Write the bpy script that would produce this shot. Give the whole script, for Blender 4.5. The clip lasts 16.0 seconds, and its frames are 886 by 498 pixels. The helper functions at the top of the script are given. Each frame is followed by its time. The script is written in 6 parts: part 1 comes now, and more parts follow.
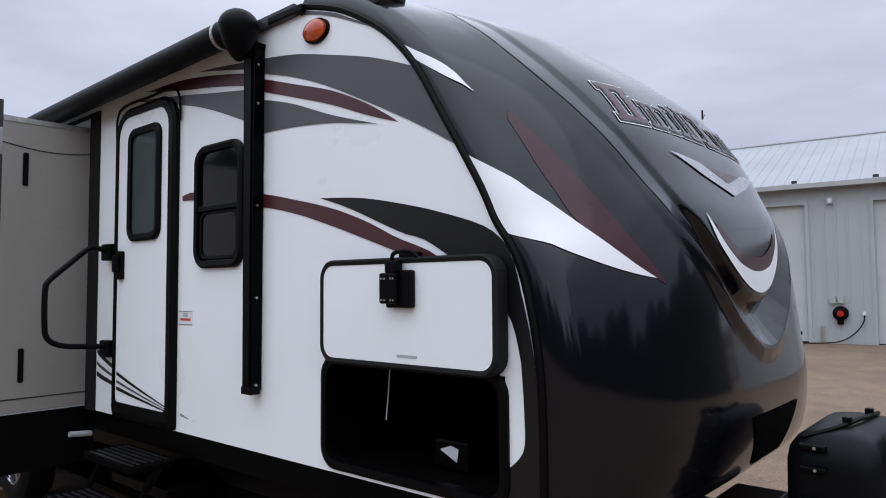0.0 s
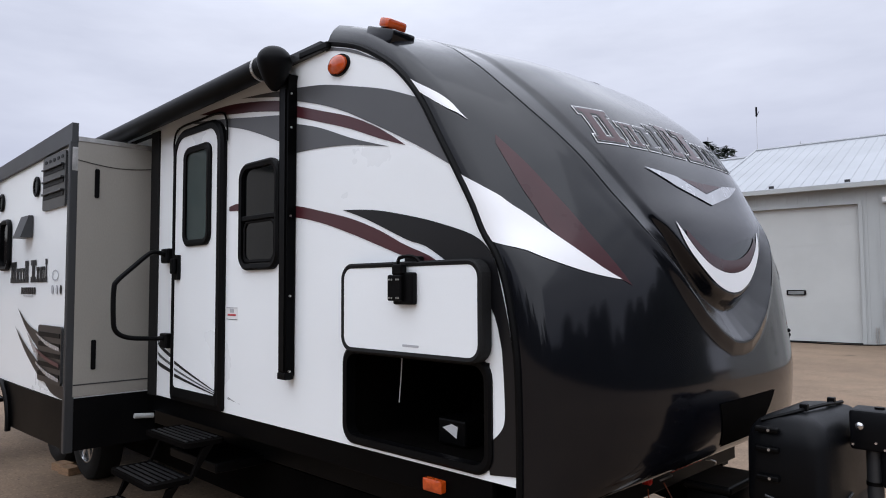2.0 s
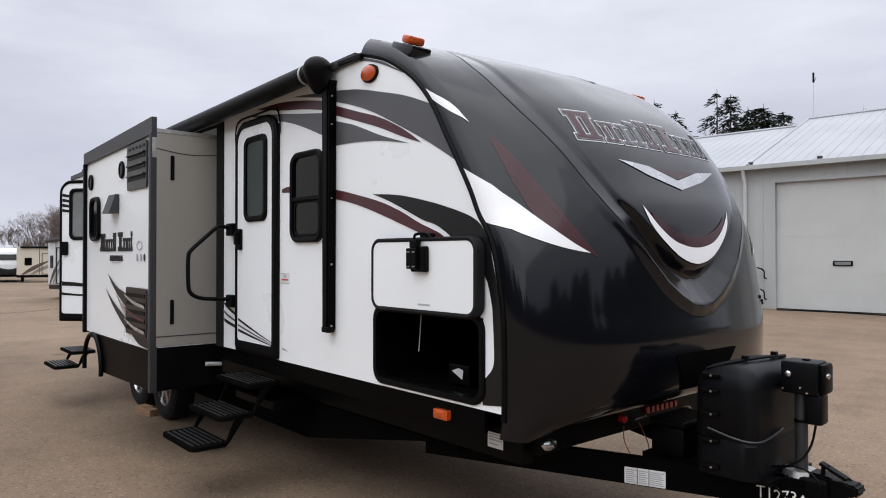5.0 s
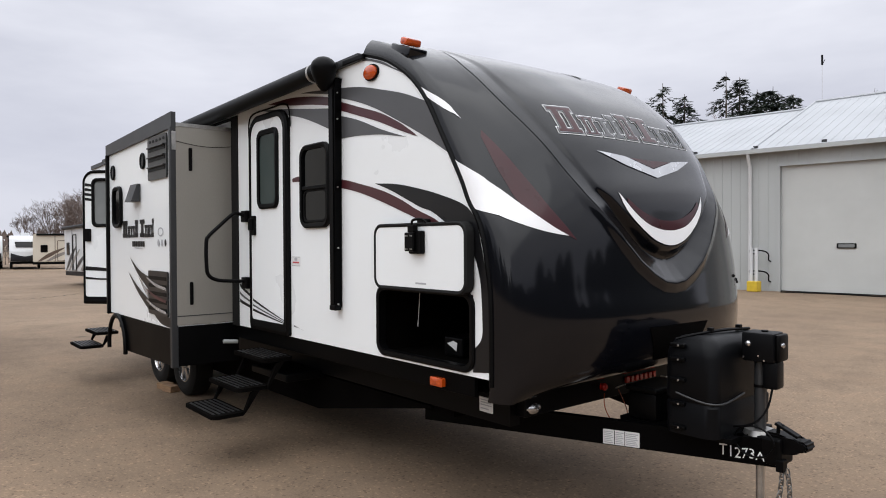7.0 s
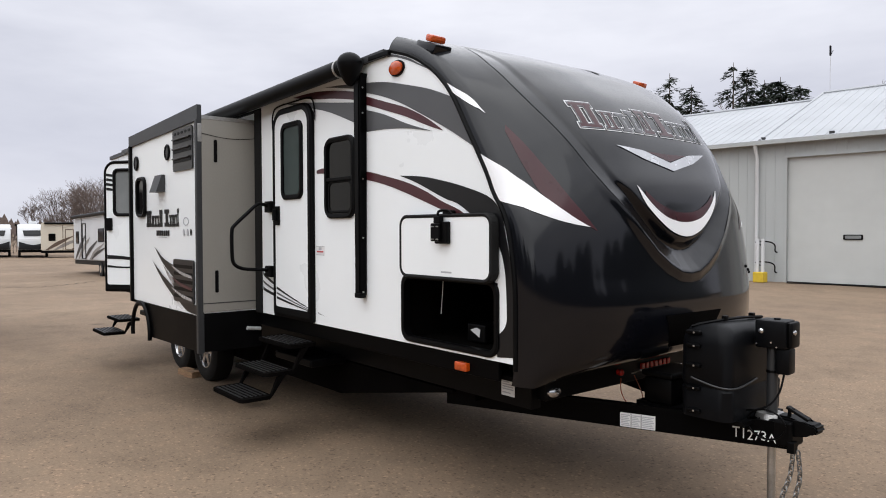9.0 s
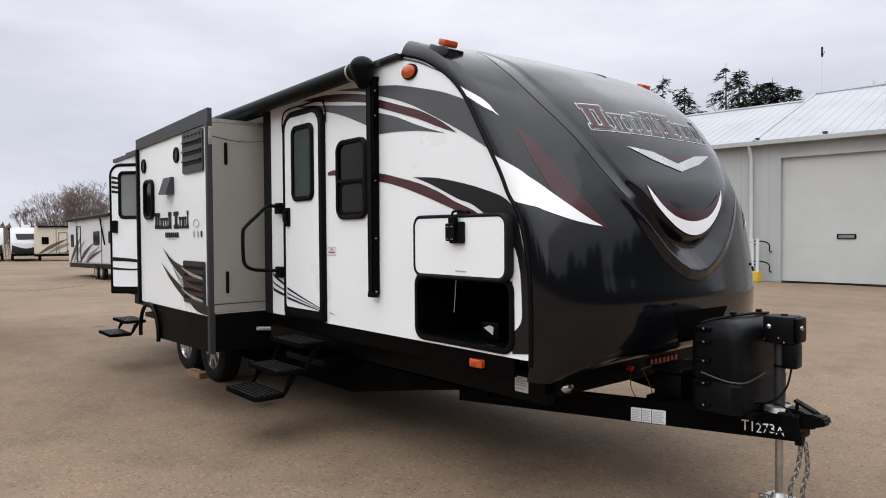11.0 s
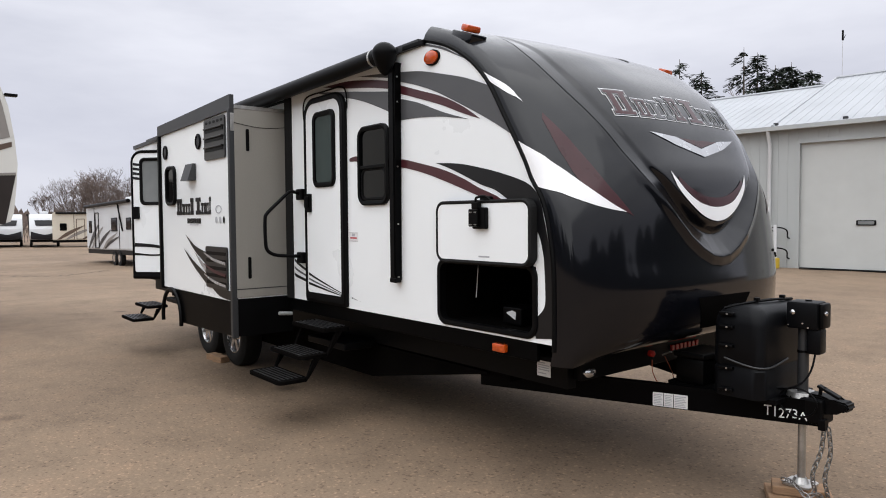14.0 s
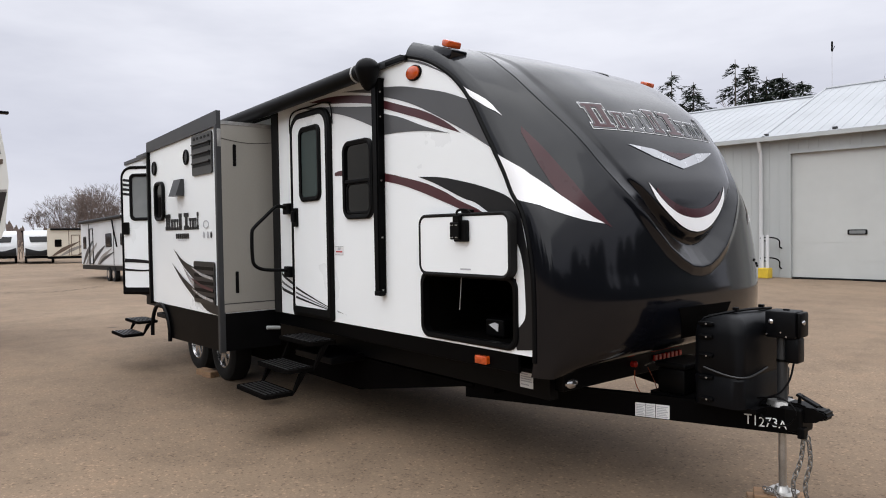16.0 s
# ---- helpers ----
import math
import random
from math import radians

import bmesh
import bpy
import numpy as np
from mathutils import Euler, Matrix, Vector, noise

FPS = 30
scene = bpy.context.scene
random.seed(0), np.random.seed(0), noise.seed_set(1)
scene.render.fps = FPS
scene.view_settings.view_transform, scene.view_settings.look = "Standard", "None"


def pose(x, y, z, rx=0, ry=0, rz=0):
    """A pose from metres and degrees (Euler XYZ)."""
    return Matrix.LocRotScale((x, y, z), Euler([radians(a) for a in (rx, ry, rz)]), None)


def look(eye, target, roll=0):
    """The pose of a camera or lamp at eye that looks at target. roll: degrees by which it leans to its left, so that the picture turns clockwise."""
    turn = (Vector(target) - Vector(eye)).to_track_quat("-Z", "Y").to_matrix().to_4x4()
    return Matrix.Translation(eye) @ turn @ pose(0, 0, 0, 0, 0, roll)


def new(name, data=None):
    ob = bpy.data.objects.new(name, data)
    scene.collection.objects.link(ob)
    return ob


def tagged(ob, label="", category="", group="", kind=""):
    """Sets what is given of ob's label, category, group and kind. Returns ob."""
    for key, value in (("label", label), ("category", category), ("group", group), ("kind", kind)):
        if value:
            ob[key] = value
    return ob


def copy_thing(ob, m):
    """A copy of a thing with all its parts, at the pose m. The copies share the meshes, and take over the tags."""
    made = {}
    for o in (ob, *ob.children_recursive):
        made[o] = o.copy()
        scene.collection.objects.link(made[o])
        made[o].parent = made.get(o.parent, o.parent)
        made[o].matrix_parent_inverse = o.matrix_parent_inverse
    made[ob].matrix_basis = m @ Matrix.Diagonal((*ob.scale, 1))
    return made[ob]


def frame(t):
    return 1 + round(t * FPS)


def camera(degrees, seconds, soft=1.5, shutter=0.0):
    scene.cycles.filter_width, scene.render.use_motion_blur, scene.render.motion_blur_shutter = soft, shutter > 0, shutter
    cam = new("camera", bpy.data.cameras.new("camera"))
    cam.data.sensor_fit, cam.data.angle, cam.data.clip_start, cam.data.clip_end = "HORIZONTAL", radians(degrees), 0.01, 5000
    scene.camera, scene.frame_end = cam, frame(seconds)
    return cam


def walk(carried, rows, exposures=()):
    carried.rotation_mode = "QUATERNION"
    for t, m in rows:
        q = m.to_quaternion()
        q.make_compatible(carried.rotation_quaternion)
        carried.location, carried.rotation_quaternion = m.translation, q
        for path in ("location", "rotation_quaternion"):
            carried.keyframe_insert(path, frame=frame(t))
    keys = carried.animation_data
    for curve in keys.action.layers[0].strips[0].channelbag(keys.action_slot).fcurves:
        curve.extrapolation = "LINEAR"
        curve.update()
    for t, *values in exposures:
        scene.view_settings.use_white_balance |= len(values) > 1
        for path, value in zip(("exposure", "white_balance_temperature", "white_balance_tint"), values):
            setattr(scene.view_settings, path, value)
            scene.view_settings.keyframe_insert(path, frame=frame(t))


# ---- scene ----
cam = camera(65.6, 16.0, soft=1.0)
PATH = [
    (0, (1.624, -1.849, 1.704), (0.323, -0.334, 1.814), -0.4),
    (0.5, (1.752, -1.874, 1.692), (0.412, -0.393, 1.792), -0.3),
    (1, (1.833, -1.907, 1.706), (0.466, -0.449, 1.794), -0.0),
    (1.5, (1.935, -1.96, 1.707), (0.548, -0.522, 1.801), -0.2),
    (2, (2.063, -2.011, 1.702), (0.65, -0.6, 1.813), -0.3),
    (2.5, (2.194, -2.038, 1.706), (0.778, -0.629, 1.819), -0.3),
    (3, (2.316, -2.07, 1.716), (0.857, -0.706, 1.823), -0.5),
    (3.5, (2.46, -2.102, 1.715), (0.97, -0.771, 1.795), -0.2),
    (4, (2.568, -2.156, 1.718), (1.066, -0.836, 1.773), 0.0),
    (4.5, (2.655, -2.255, 1.722), (1.144, -0.947, 1.767), 0.2),
    (5, (2.724, -2.342, 1.716), (1.207, -1.039, 1.735), 0.0),
    (7.5, (3.113, -2.558, 1.706), (1.565, -1.291, 1.671), -0.1),
    (8, (3.117, -2.602, 1.707), (1.56, -1.347, 1.66), 0.1),
    (8.5, (3.125, -2.667, 1.711), (1.574, -1.405, 1.659), 0.0),
    (11, (3.111, -2.886, 1.701), (1.579, -1.601, 1.652), -0.4),
    (11.5, (3.118, -2.922, 1.708), (1.587, -1.636, 1.655), -0.4),
    (12, (3.118, -2.935, 1.699), (1.586, -1.652, 1.633), -0.3),
    (12.5, (3.11, -2.945, 1.7), (1.573, -1.667, 1.622), -0.4),
    (13, (3.102, -2.946, 1.7), (1.557, -1.679, 1.616), -0.4),
    (13.5, (3.098, -2.952, 1.699), (1.55, -1.688, 1.616), -0.3),
    (14, (3.094, -2.954, 1.696), (1.539, -1.7, 1.608), -0.4),
    (14.5, (3.095, -2.958, 1.694), (1.536, -1.709, 1.605), -0.4),
    (15, (3.113, -2.948, 1.697), (1.564, -1.686, 1.624), -0.5),
    (15.5, (3.135, -2.939, 1.699), (1.59, -1.671, 1.642), -0.6),
    (16, (3.18, -2.903, 1.697), (1.63, -1.64, 1.646), -0.9),
]
EXPOSURES = [(0.0, -0.22, 5850, 12), (1.5, -0.06, 5980, 11), (2.5, 0.0, 6080, 11), (5.0, 0.04, 6320, 10), (8.0, 0.14, 6470, 9), (11.0, 0.16, 6470, 9), (16.0, 0.16, 6470, 9)]
walk(cam, [(t, look(eye, target, roll)) for t, eye, target, roll in PATH], EXPOSURES)

# ---- world and light ----
scene.view_settings.exposure = 0.0
world = bpy.data.worlds.new("overcast_sky")
scene.world = world
world.use_nodes = True
wn, wl = world.node_tree.nodes, world.node_tree.links
wn.clear()
w_out = wn.new("ShaderNodeOutputWorld")
w_bg = wn.new("ShaderNodeBackground")
w_tc = wn.new("ShaderNodeTexCoord")
w_sep = wn.new("ShaderNodeSeparateXYZ")
w_grad = wn.new("ShaderNodeValToRGB")
w_map = wn.new("ShaderNodeMapping")
w_noise = wn.new("ShaderNodeTexNoise")
w_ramp = wn.new("ShaderNodeValToRGB")
w_mul = wn.new("ShaderNodeMix")
w_mul.data_type, w_mul.blend_type = "RGBA", "MULTIPLY"
w_mul.inputs[0].default_value = 1.0
wl.new(w_tc.outputs["Generated"], w_sep.inputs[0])
wl.new(w_sep.outputs["Z"], w_grad.inputs[0])
w_grad.color_ramp.elements[0].position = 0.0
w_grad.color_ramp.elements[0].color = (0.62, 0.625, 0.69, 1)
w_grad.color_ramp.elements[1].position = 1.0
w_grad.color_ramp.elements[1].color = (2.35, 2.37, 2.46, 1)
for at, c in ((0.12, (0.60, 0.61, 0.69, 1)), (0.34, (0.78, 0.785, 0.85, 1))):
    e = w_grad.color_ramp.elements.new(at)
    e.color = c
wl.new(w_tc.outputs["Generated"], w_map.inputs[0])
w_map.inputs["Scale"].default_value = (1.6, 1.6, 6.0)
w_noise.inputs["Scale"].default_value = 1.5
w_noise.inputs["Detail"].default_value = 5.0
w_noise.inputs["Roughness"].default_value = 0.55
wl.new(w_map.outputs[0], w_noise.inputs["Vector"])
wl.new(w_noise.outputs["Fac"], w_ramp.inputs[0])
w_ramp.color_ramp.elements[0].position, w_ramp.color_ramp.elements[1].position = 0.32, 0.66
w_ramp.color_ramp.elements[0].color = (0.86, 0.87, 0.90, 1)
w_ramp.color_ramp.elements[1].color = (1.10, 1.10, 1.10, 1)
wl.new(w_grad.outputs[0], w_mul.inputs[6])
wl.new(w_ramp.outputs[0], w_mul.inputs[7])
wl.new(w_mul.outputs[2], w_bg.inputs[0])
w_bg.inputs[1].default_value = 1.0
wl.new(w_bg.outputs[0], w_out.inputs[0])

sun_data = bpy.data.lights.new("sun", "SUN")
sun_data.energy, sun_data.angle, sun_data.color = 1.05, radians(85), (1.0, 0.995, 0.985)
sun = new("sun", sun_data)
sun.matrix_world = look((9, -14, 18), (0, 0, 0))


# ---- materials ----
def mat(name, color, rough=0.5, metal=0.0, coat=0.0, vary=0.12, scale=3.0, grain=0.0, grain_scale=150.0,
        bump=0.0, random_tint=0.0, spec=0.5, dirt=None, stretch=(1, 1, 1)):
    """A surface with two scales of variation: broad stains and fine grain, and fine relief."""
    m = bpy.data.materials.new(name)
    m.use_nodes = True
    nt, n, l = m.node_tree, m.node_tree.nodes, m.node_tree.links
    b = n["Principled BSDF"]
    b.inputs["Roughness"].default_value, b.inputs["Metallic"].default_value = rough, metal
    b.inputs["Coat Weight"].default_value, b.inputs["Coat Roughness"].default_value = coat, 0.10
    b.inputs["Specular IOR Level"].default_value = spec
    tc, mp = n.new("ShaderNodeTexCoord"), n.new("ShaderNodeMapping")
    mp.inputs["Scale"].default_value = stretch
    l.new(tc.outputs["Object"], mp.inputs[0])
    big, fine = n.new("ShaderNodeTexNoise"), n.new("ShaderNodeTexNoise")
    big.inputs["Scale"].default_value, big.inputs["Detail"].default_value = scale, 6
    fine.inputs["Scale"].default_value, fine.inputs["Detail"].default_value = grain_scale, 3
    l.new(mp.outputs[0], big.inputs["Vector"])
    l.new(mp.outputs[0], fine.inputs["Vector"])
    ramp = n.new("ShaderNodeValToRGB")
    d = dirt or tuple(c * (1 - vary) for c in color)
    ramp.color_ramp.elements[0].position, ramp.color_ramp.elements[1].position = 0.3, 0.62
    ramp.color_ramp.elements[0].color, ramp.color_ramp.elements[1].color = (*d, 1), (*color, 1)
    l.new(big.outputs["Fac"], ramp.inputs[0])
    tint = n.new("ShaderNodeMix")
    tint.data_type, tint.blend_type = "RGBA", "MULTIPLY"
    tint.inputs[0].default_value = 1.0
    gr = n.new("ShaderNodeMapRange")
    gr.inputs[1].default_value, gr.inputs[2].default_value = 0.25, 0.75
    gr.inputs[3].default_value, gr.inputs[4].default_value = 1 - grain, 1 + grain
    l.new(fine.outputs["Fac"], gr.inputs[0])
    l.new(ramp.outputs[0], tint.inputs[6])
    l.new(gr.outputs[0], tint.inputs[7])
    last = tint.outputs[2]
    if random_tint:
        oi, mr, mx = n.new("ShaderNodeObjectInfo"), n.new("ShaderNodeMapRange"), n.new("ShaderNodeMix")
        mx.data_type, mx.blend_type = "RGBA", "MULTIPLY"
        mx.inputs[0].default_value = 1.0
        mr.inputs[3].default_value, mr.inputs[4].default_value = 1 - random_tint, 1 + random_tint
        l.new(oi.outputs["Random"], mr.inputs[0])
        l.new(last, mx.inputs[6])
        l.new(mr.outputs[0], mx.inputs[7])
        last = mx.outputs[2]
    l.new(last, b.inputs["Base Color"])
    rr = n.new("ShaderNodeMapRange")
    rr.inputs[3].default_value, rr.inputs[4].default_value = max(rough - 0.06, 0.02), min(rough + 0.08, 1)
    l.new(big.outputs["Fac"], rr.inputs[0])
    l.new(rr.outputs[0], b.inputs["Roughness"])
    if bump:
        bp = n.new("ShaderNodeBump")
        bp.inputs["Strength"].default_value, bp.inputs["Distance"].default_value = 0.6, bump
        l.new(fine.outputs["Fac"], bp.inputs["Height"])
        l.new(bp.outputs[0], b.inputs["Normal"])
    return m


def glass(name, color, rough=0.03):
    """Dark tinted pane: smooth and opaque enough to mirror its surroundings."""
    m = mat(name, color, rough=rough, vary=0.3, scale=2.0, spec=0.25)
    return m


WHITE = mat("white_fibreglass", (0.83, 0.855, 0.865), 0.28, vary=0.03, scale=1.2, coat=0.3, grain=0.01)
CAP = mat("graphite_gelcoat", (0.0026, 0.0029, 0.0046), 0.30, coat=1.0, spec=0.04, vary=0.12, scale=1.5, grain=0.06, grain_scale=900)
CAP.node_tree.nodes["Principled BSDF"].inputs["Coat IOR"].default_value = 1.39
BLACK = mat("black_plastic", (0.0018, 0.0018, 0.0021), 0.42, vary=0.3, scale=6, grain=0.1, spec=0.09)
GLOSS = mat("black_gloss_skirt", (0.0016, 0.0016, 0.0018), 0.36, vary=0.3, scale=2.5, spec=0.04)
COVER = mat("textured_black_plastic", (0.0034, 0.0037, 0.0046), 0.38, vary=0.25, scale=5, grain=0.12, grain_scale=400, spec=0.11, bump=0.0006)
VENT = mat("dark_vent_plastic", (0.014, 0.014, 0.015), 0.30, vary=0.3, scale=8, spec=0.4)
RUBBER = mat("rubber", (0.006, 0.006, 0.006), 0.75, spec=0.25, vary=0.3, scale=9, grain=0.15, bump=0.002)
GREY = mat("grey_vinyl", (0.072, 0.073, 0.077), 0.35, vary=0.08, scale=4)
MAROON = mat("maroon_vinyl", (0.060, 0.014, 0.018), 0.33, vary=0.15, scale=4)
MAROON_GLOSS = mat("maroon_gloss_vinyl", (0.040, 0.0055, 0.0085), 0.28, coat=0.5, spec=0.1, vary=0.25, scale=3)
DECAL_WHITE = mat("white_vinyl", (0.78, 0.78, 0.79), 0.3, vary=0.04)
DECAL_BLACK = mat("black_vinyl", (0.006, 0.006, 0.007), 0.32, vary=0.1, spec=0.35)
SILVER = mat("silver_vinyl", (0.50, 0.51, 0.53), 0.25, metal=0.6, vary=0.15, scale=12)
BEIGE = mat("beige_slide_panel", (0.235, 0.222, 0.196), 0.6, vary=0.12, scale=1.6, grain=0.04, bump=0.0006, stretch=(1, 1, 0.35))
FASCIA = mat("dark_grey_aluminium", (0.030, 0.031, 0.033), 0.45, metal=0.2, vary=0.1)
TREAD = mat("worn_black_tread", (0.010, 0.010, 0.011), 0.36, vary=0.5, scale=14, grain=0.2)
STEEL = mat("zinc_steel", (0.52, 0.51, 0.49), 0.35, metal=0.9, vary=0.3, scale=14, grain=0.1)
CHAIN = mat("dull_chain_steel", (0.26, 0.25, 0.24), 0.45, metal=0.85, vary=0.35, scale=20)
CHROME = mat("polished_alloy", (0.62, 0.62, 0.63), 0.22, metal=0.95, vary=0.2, scale=20)
AMBER = mat("amber_lens", (0.52, 0.070, 0.006), 0.15, vary=0.35, scale=30, coat=0.5)
RED = mat("red_lens", (0.42, 0.018, 0.012), 0.2, vary=0.3, scale=40)
ORANGE = mat("orange_cable", (0.30, 0.055, 0.012), 0.5)
YELLOW = mat("yellow_paint", (0.62, 0.43, 0.03), 0.5, vary=0.2, scale=8)
PANE = glass("dark_pane", (0.0016, 0.0019, 0.0022))
BLIND = glass("shaded_pane", (0.045, 0.060, 0.058), 0.08)
SHADE = glass("grey_shade_pane", (0.20, 0.21, 0.21), 0.15)
PAPER = mat("label_paper", (0.70, 0.70, 0.70), 0.6, vary=0.06)
INK = mat("grey_print", (0.40, 0.41, 0.43), 0.6)
RED_INK = mat("red_print", (0.45, 0.06, 0.07), 0.6)
CHALK = mat("chalk_marker", (0.75, 0.75, 0.74), 0.7)
ROOFING = mat("white_roof_membrane", (0.66, 0.66, 0.65), 0.6, vary=0.1)
# near-black: the shade inside bay and recess is part of this colour
DEEP_BLACK = mat("deep_black_with_shade", (0.0035, 0.003, 0.0028), 0.9, spec=0.02, vary=0.4, scale=5)
WOOD = mat("weathered_wood", (0.30, 0.18, 0.10), 0.8, vary=0.45, scale=5, grain=0.25, grain_scale=60, bump=0.003, stretch=(0.3, 3, 3))
SIDING = mat("painted_steel_siding", (0.40, 0.415, 0.41), 0.5, vary=0.12, scale=0.8, grain=0.03, stretch=(1, 1, 0.25))
METALROOF = mat("white_steel_roof", (0.345, 0.357, 0.375), 0.5, vary=0.14, scale=0.7, grain=0.03)
GARAGE_DOOR = mat("white_sectional_door", (0.49, 0.50, 0.485), 0.45, vary=0.07, scale=1.3)
BARK = mat("bark", (0.12, 0.095, 0.08), 0.9, vary=0.4, scale=6)
TWIG = mat("bare_twigs", (0.15, 0.115, 0.10), 0.9, vary=0.35, scale=1.5, random_tint=0.2)
NEEDLE = mat("conifer_needles", (0.030, 0.042, 0.028), 0.8, vary=0.5, scale=2.0, random_tint=0.2)
RV_WHITE = mat("far_white_body", (0.60, 0.61, 0.62), 0.4, vary=0.08, scale=0.8)
RV_CREAM = mat("cream_body", (0.58, 0.53, 0.44), 0.4, vary=0.1, scale=0.8)
RV_IVORY = mat("ivory_body", (0.62, 0.61, 0.57), 0.35, vary=0.06, scale=0.8)
RV_BROWN = mat("brown_stripe", (0.10, 0.065, 0.045), 0.4, vary=0.15)
RV_DARK = mat("dark_brown_band", (0.018, 0.012, 0.010), 0.35, vary=0.2)
RV_TAUPE = mat("taupe_stripe", (0.24, 0.22, 0.20), 0.4, vary=0.1)


def ground_material():
    m = bpy.data.materials.new("worn_tan_tarmac")
    m.use_nodes = True
    n, l = m.node_tree.nodes, m.node_tree.links
    b = n["Principled BSDF"]
    tc = n.new("ShaderNodeTexCoord")

    def noise_node(scale, detail=5, rough=0.6):
        k = n.new("ShaderNodeTexNoise")
        k.inputs["Scale"].default_value, k.inputs["Detail"].default_value, k.inputs["Roughness"].default_value = scale, detail, rough
        l.new(tc.outputs["Object"], k.inputs["Vector"])
        return k

    def ramp(src, stops):
        r = n.new("ShaderNodeValToRGB")
        r.color_ramp.elements[0].position, r.color_ramp.elements[0].color = stops[0][0], (*stops[0][1], 1)
        r.color_ramp.elements[1].position, r.color_ramp.elements[1].color = stops[-1][0], (*stops[-1][1], 1)
        for at, c in stops[1:-1]:
            r.color_ramp.elements.new(at).color = (*c, 1)
        l.new(src, r.inputs[0])
        return r.outputs[0]

    def mul(a, c):
        k = n.new("ShaderNodeMix")
        k.data_type, k.blend_type = "RGBA", "MULTIPLY"
        k.inputs[0].default_value = 1
        l.new(a, k.inputs[6])
        l.new(c, k.inputs[7])
        return k.outputs[2]

    base = ramp(noise_node(0.16).outputs["Fac"], [(0.3, (0.141, 0.099, 0.067)), (0.5, (0.186, 0.133, 0.0895)), (0.72, (0.225, 0.164, 0.112))])
    stain = ramp(noise_node(1.4, 8, 0.72).outputs["Fac"], [(0.28, (0.74, 0.73, 0.72)), (0.5, (1, 1, 1)), (0.74, (1.18, 1.13, 1.10))])
    grit = ramp(noise_node(48, 5, 0.75).outputs["Fac"], [(0.27, (0.74, 0.73, 0.72)), (0.5, (1, 1, 1)), (0.74, (1.28, 1.27, 1.25))])
    vor = n.new("ShaderNodeTexVoronoi")
    vor.inputs["Scale"].default_value = 26
    l.new(tc.outputs["Object"], vor.inputs["Vector"])
    stone = ramp(vor.outputs["Distance"], [(0.02, (0.82, 0.81, 0.80)), (0.07, (1, 1, 1))])
    spots = n.new("ShaderNodeTexVoronoi")
    spots.inputs["Scale"].default_value = 0.55
    l.new(tc.outputs["Object"], spots.inputs["Vector"])
    oil = ramp(spots.outputs["Distance"], [(0.03, (0.5, 0.5, 0.5)), (0.09, (1, 1, 1))])
    cells = n.new("ShaderNodeTexVoronoi")
    cells.inputs["Scale"].default_value = 55
    l.new(tc.outputs["Object"], cells.inputs["Vector"])
    split = n.new("ShaderNodeSeparateColor")
    l.new(cells.outputs["Color"], split.inputs[0])
    pebbles = ramp(split.outputs[0], [(0.04, (0.68, 0.66, 0.64)), (0.08, (0.98, 0.98, 0.98)), (0.90, (0.98, 0.98, 0.98)), (0.96, (1.34, 1.32, 1.29))])
    l.new(mul(mul(mul(mul(mul(base, stain), grit), stone), oil), pebbles), b.inputs["Base Color"])
    b.inputs["Roughness"].default_value = 0.86
    b.inputs["Specular IOR Level"].default_value = 0.3
    bp = n.new("ShaderNodeBump")
    bp.inputs["Strength"].default_value, bp.inputs["Distance"].default_value = 0.5, 0.004
    l.new(noise_node(60, 4).outputs["Fac"], bp.inputs["Height"])
    l.new(bp.outputs[0], b.inputs["Normal"])
    return m


GROUND = ground_material()


# ---- building helpers ----
def link_mesh(name, bm, material, smooth=False):
    me = bpy.data.meshes.new(name)
    bmesh.ops.recalc_face_normals(bm, faces=bm.faces)
    bm.to_mesh(me)
    bm.free()
    me.materials.append(material)
    if smooth:
        me.polygons.foreach_set("use_smooth", [True] * len(me.polygons))
        me.set_sharp_from_angle(angle=radians(38))
    return new(name, me)


def part(name, bm, material, parent, label="", smooth=False):
    ob = link_mesh(name, bm, material, smooth)
    ob.parent = parent
    if label:
        ob["label"] = label
    return ob


def thing(name, label, category, group="", kind=""):
    return tagged(new(name), label, category, group, kind)


def bm_new():
    return bmesh.new()


def box(bm, x0, x1, y0, y1, z0, z1, bevel=0.0, m=None):
    r = bmesh.ops.create_cube(bm, size=1.0)
    vs = r["verts"]
    for v in vs:
        v.co = Vector(((x0 + x1) / 2 + v.co.x * (x1 - x0), (y0 + y1) / 2 + v.co.y * (y1 - y0), (z0 + z1) / 2 + v.co.z * (z1 - z0)))
    if bevel:
        es = list({e for v in vs for e in v.link_edges})
        r2 = bmesh.ops.bevel(bm, geom=es, offset=bevel, segments=2, affect="EDGES", profile=0.5)
        vs = list({v for f in r2["faces"] for v in f.verts} | {v for v in vs if v.is_valid})
    if m is not None:
        for v in vs:
            v.co = m @ v.co
    return bm


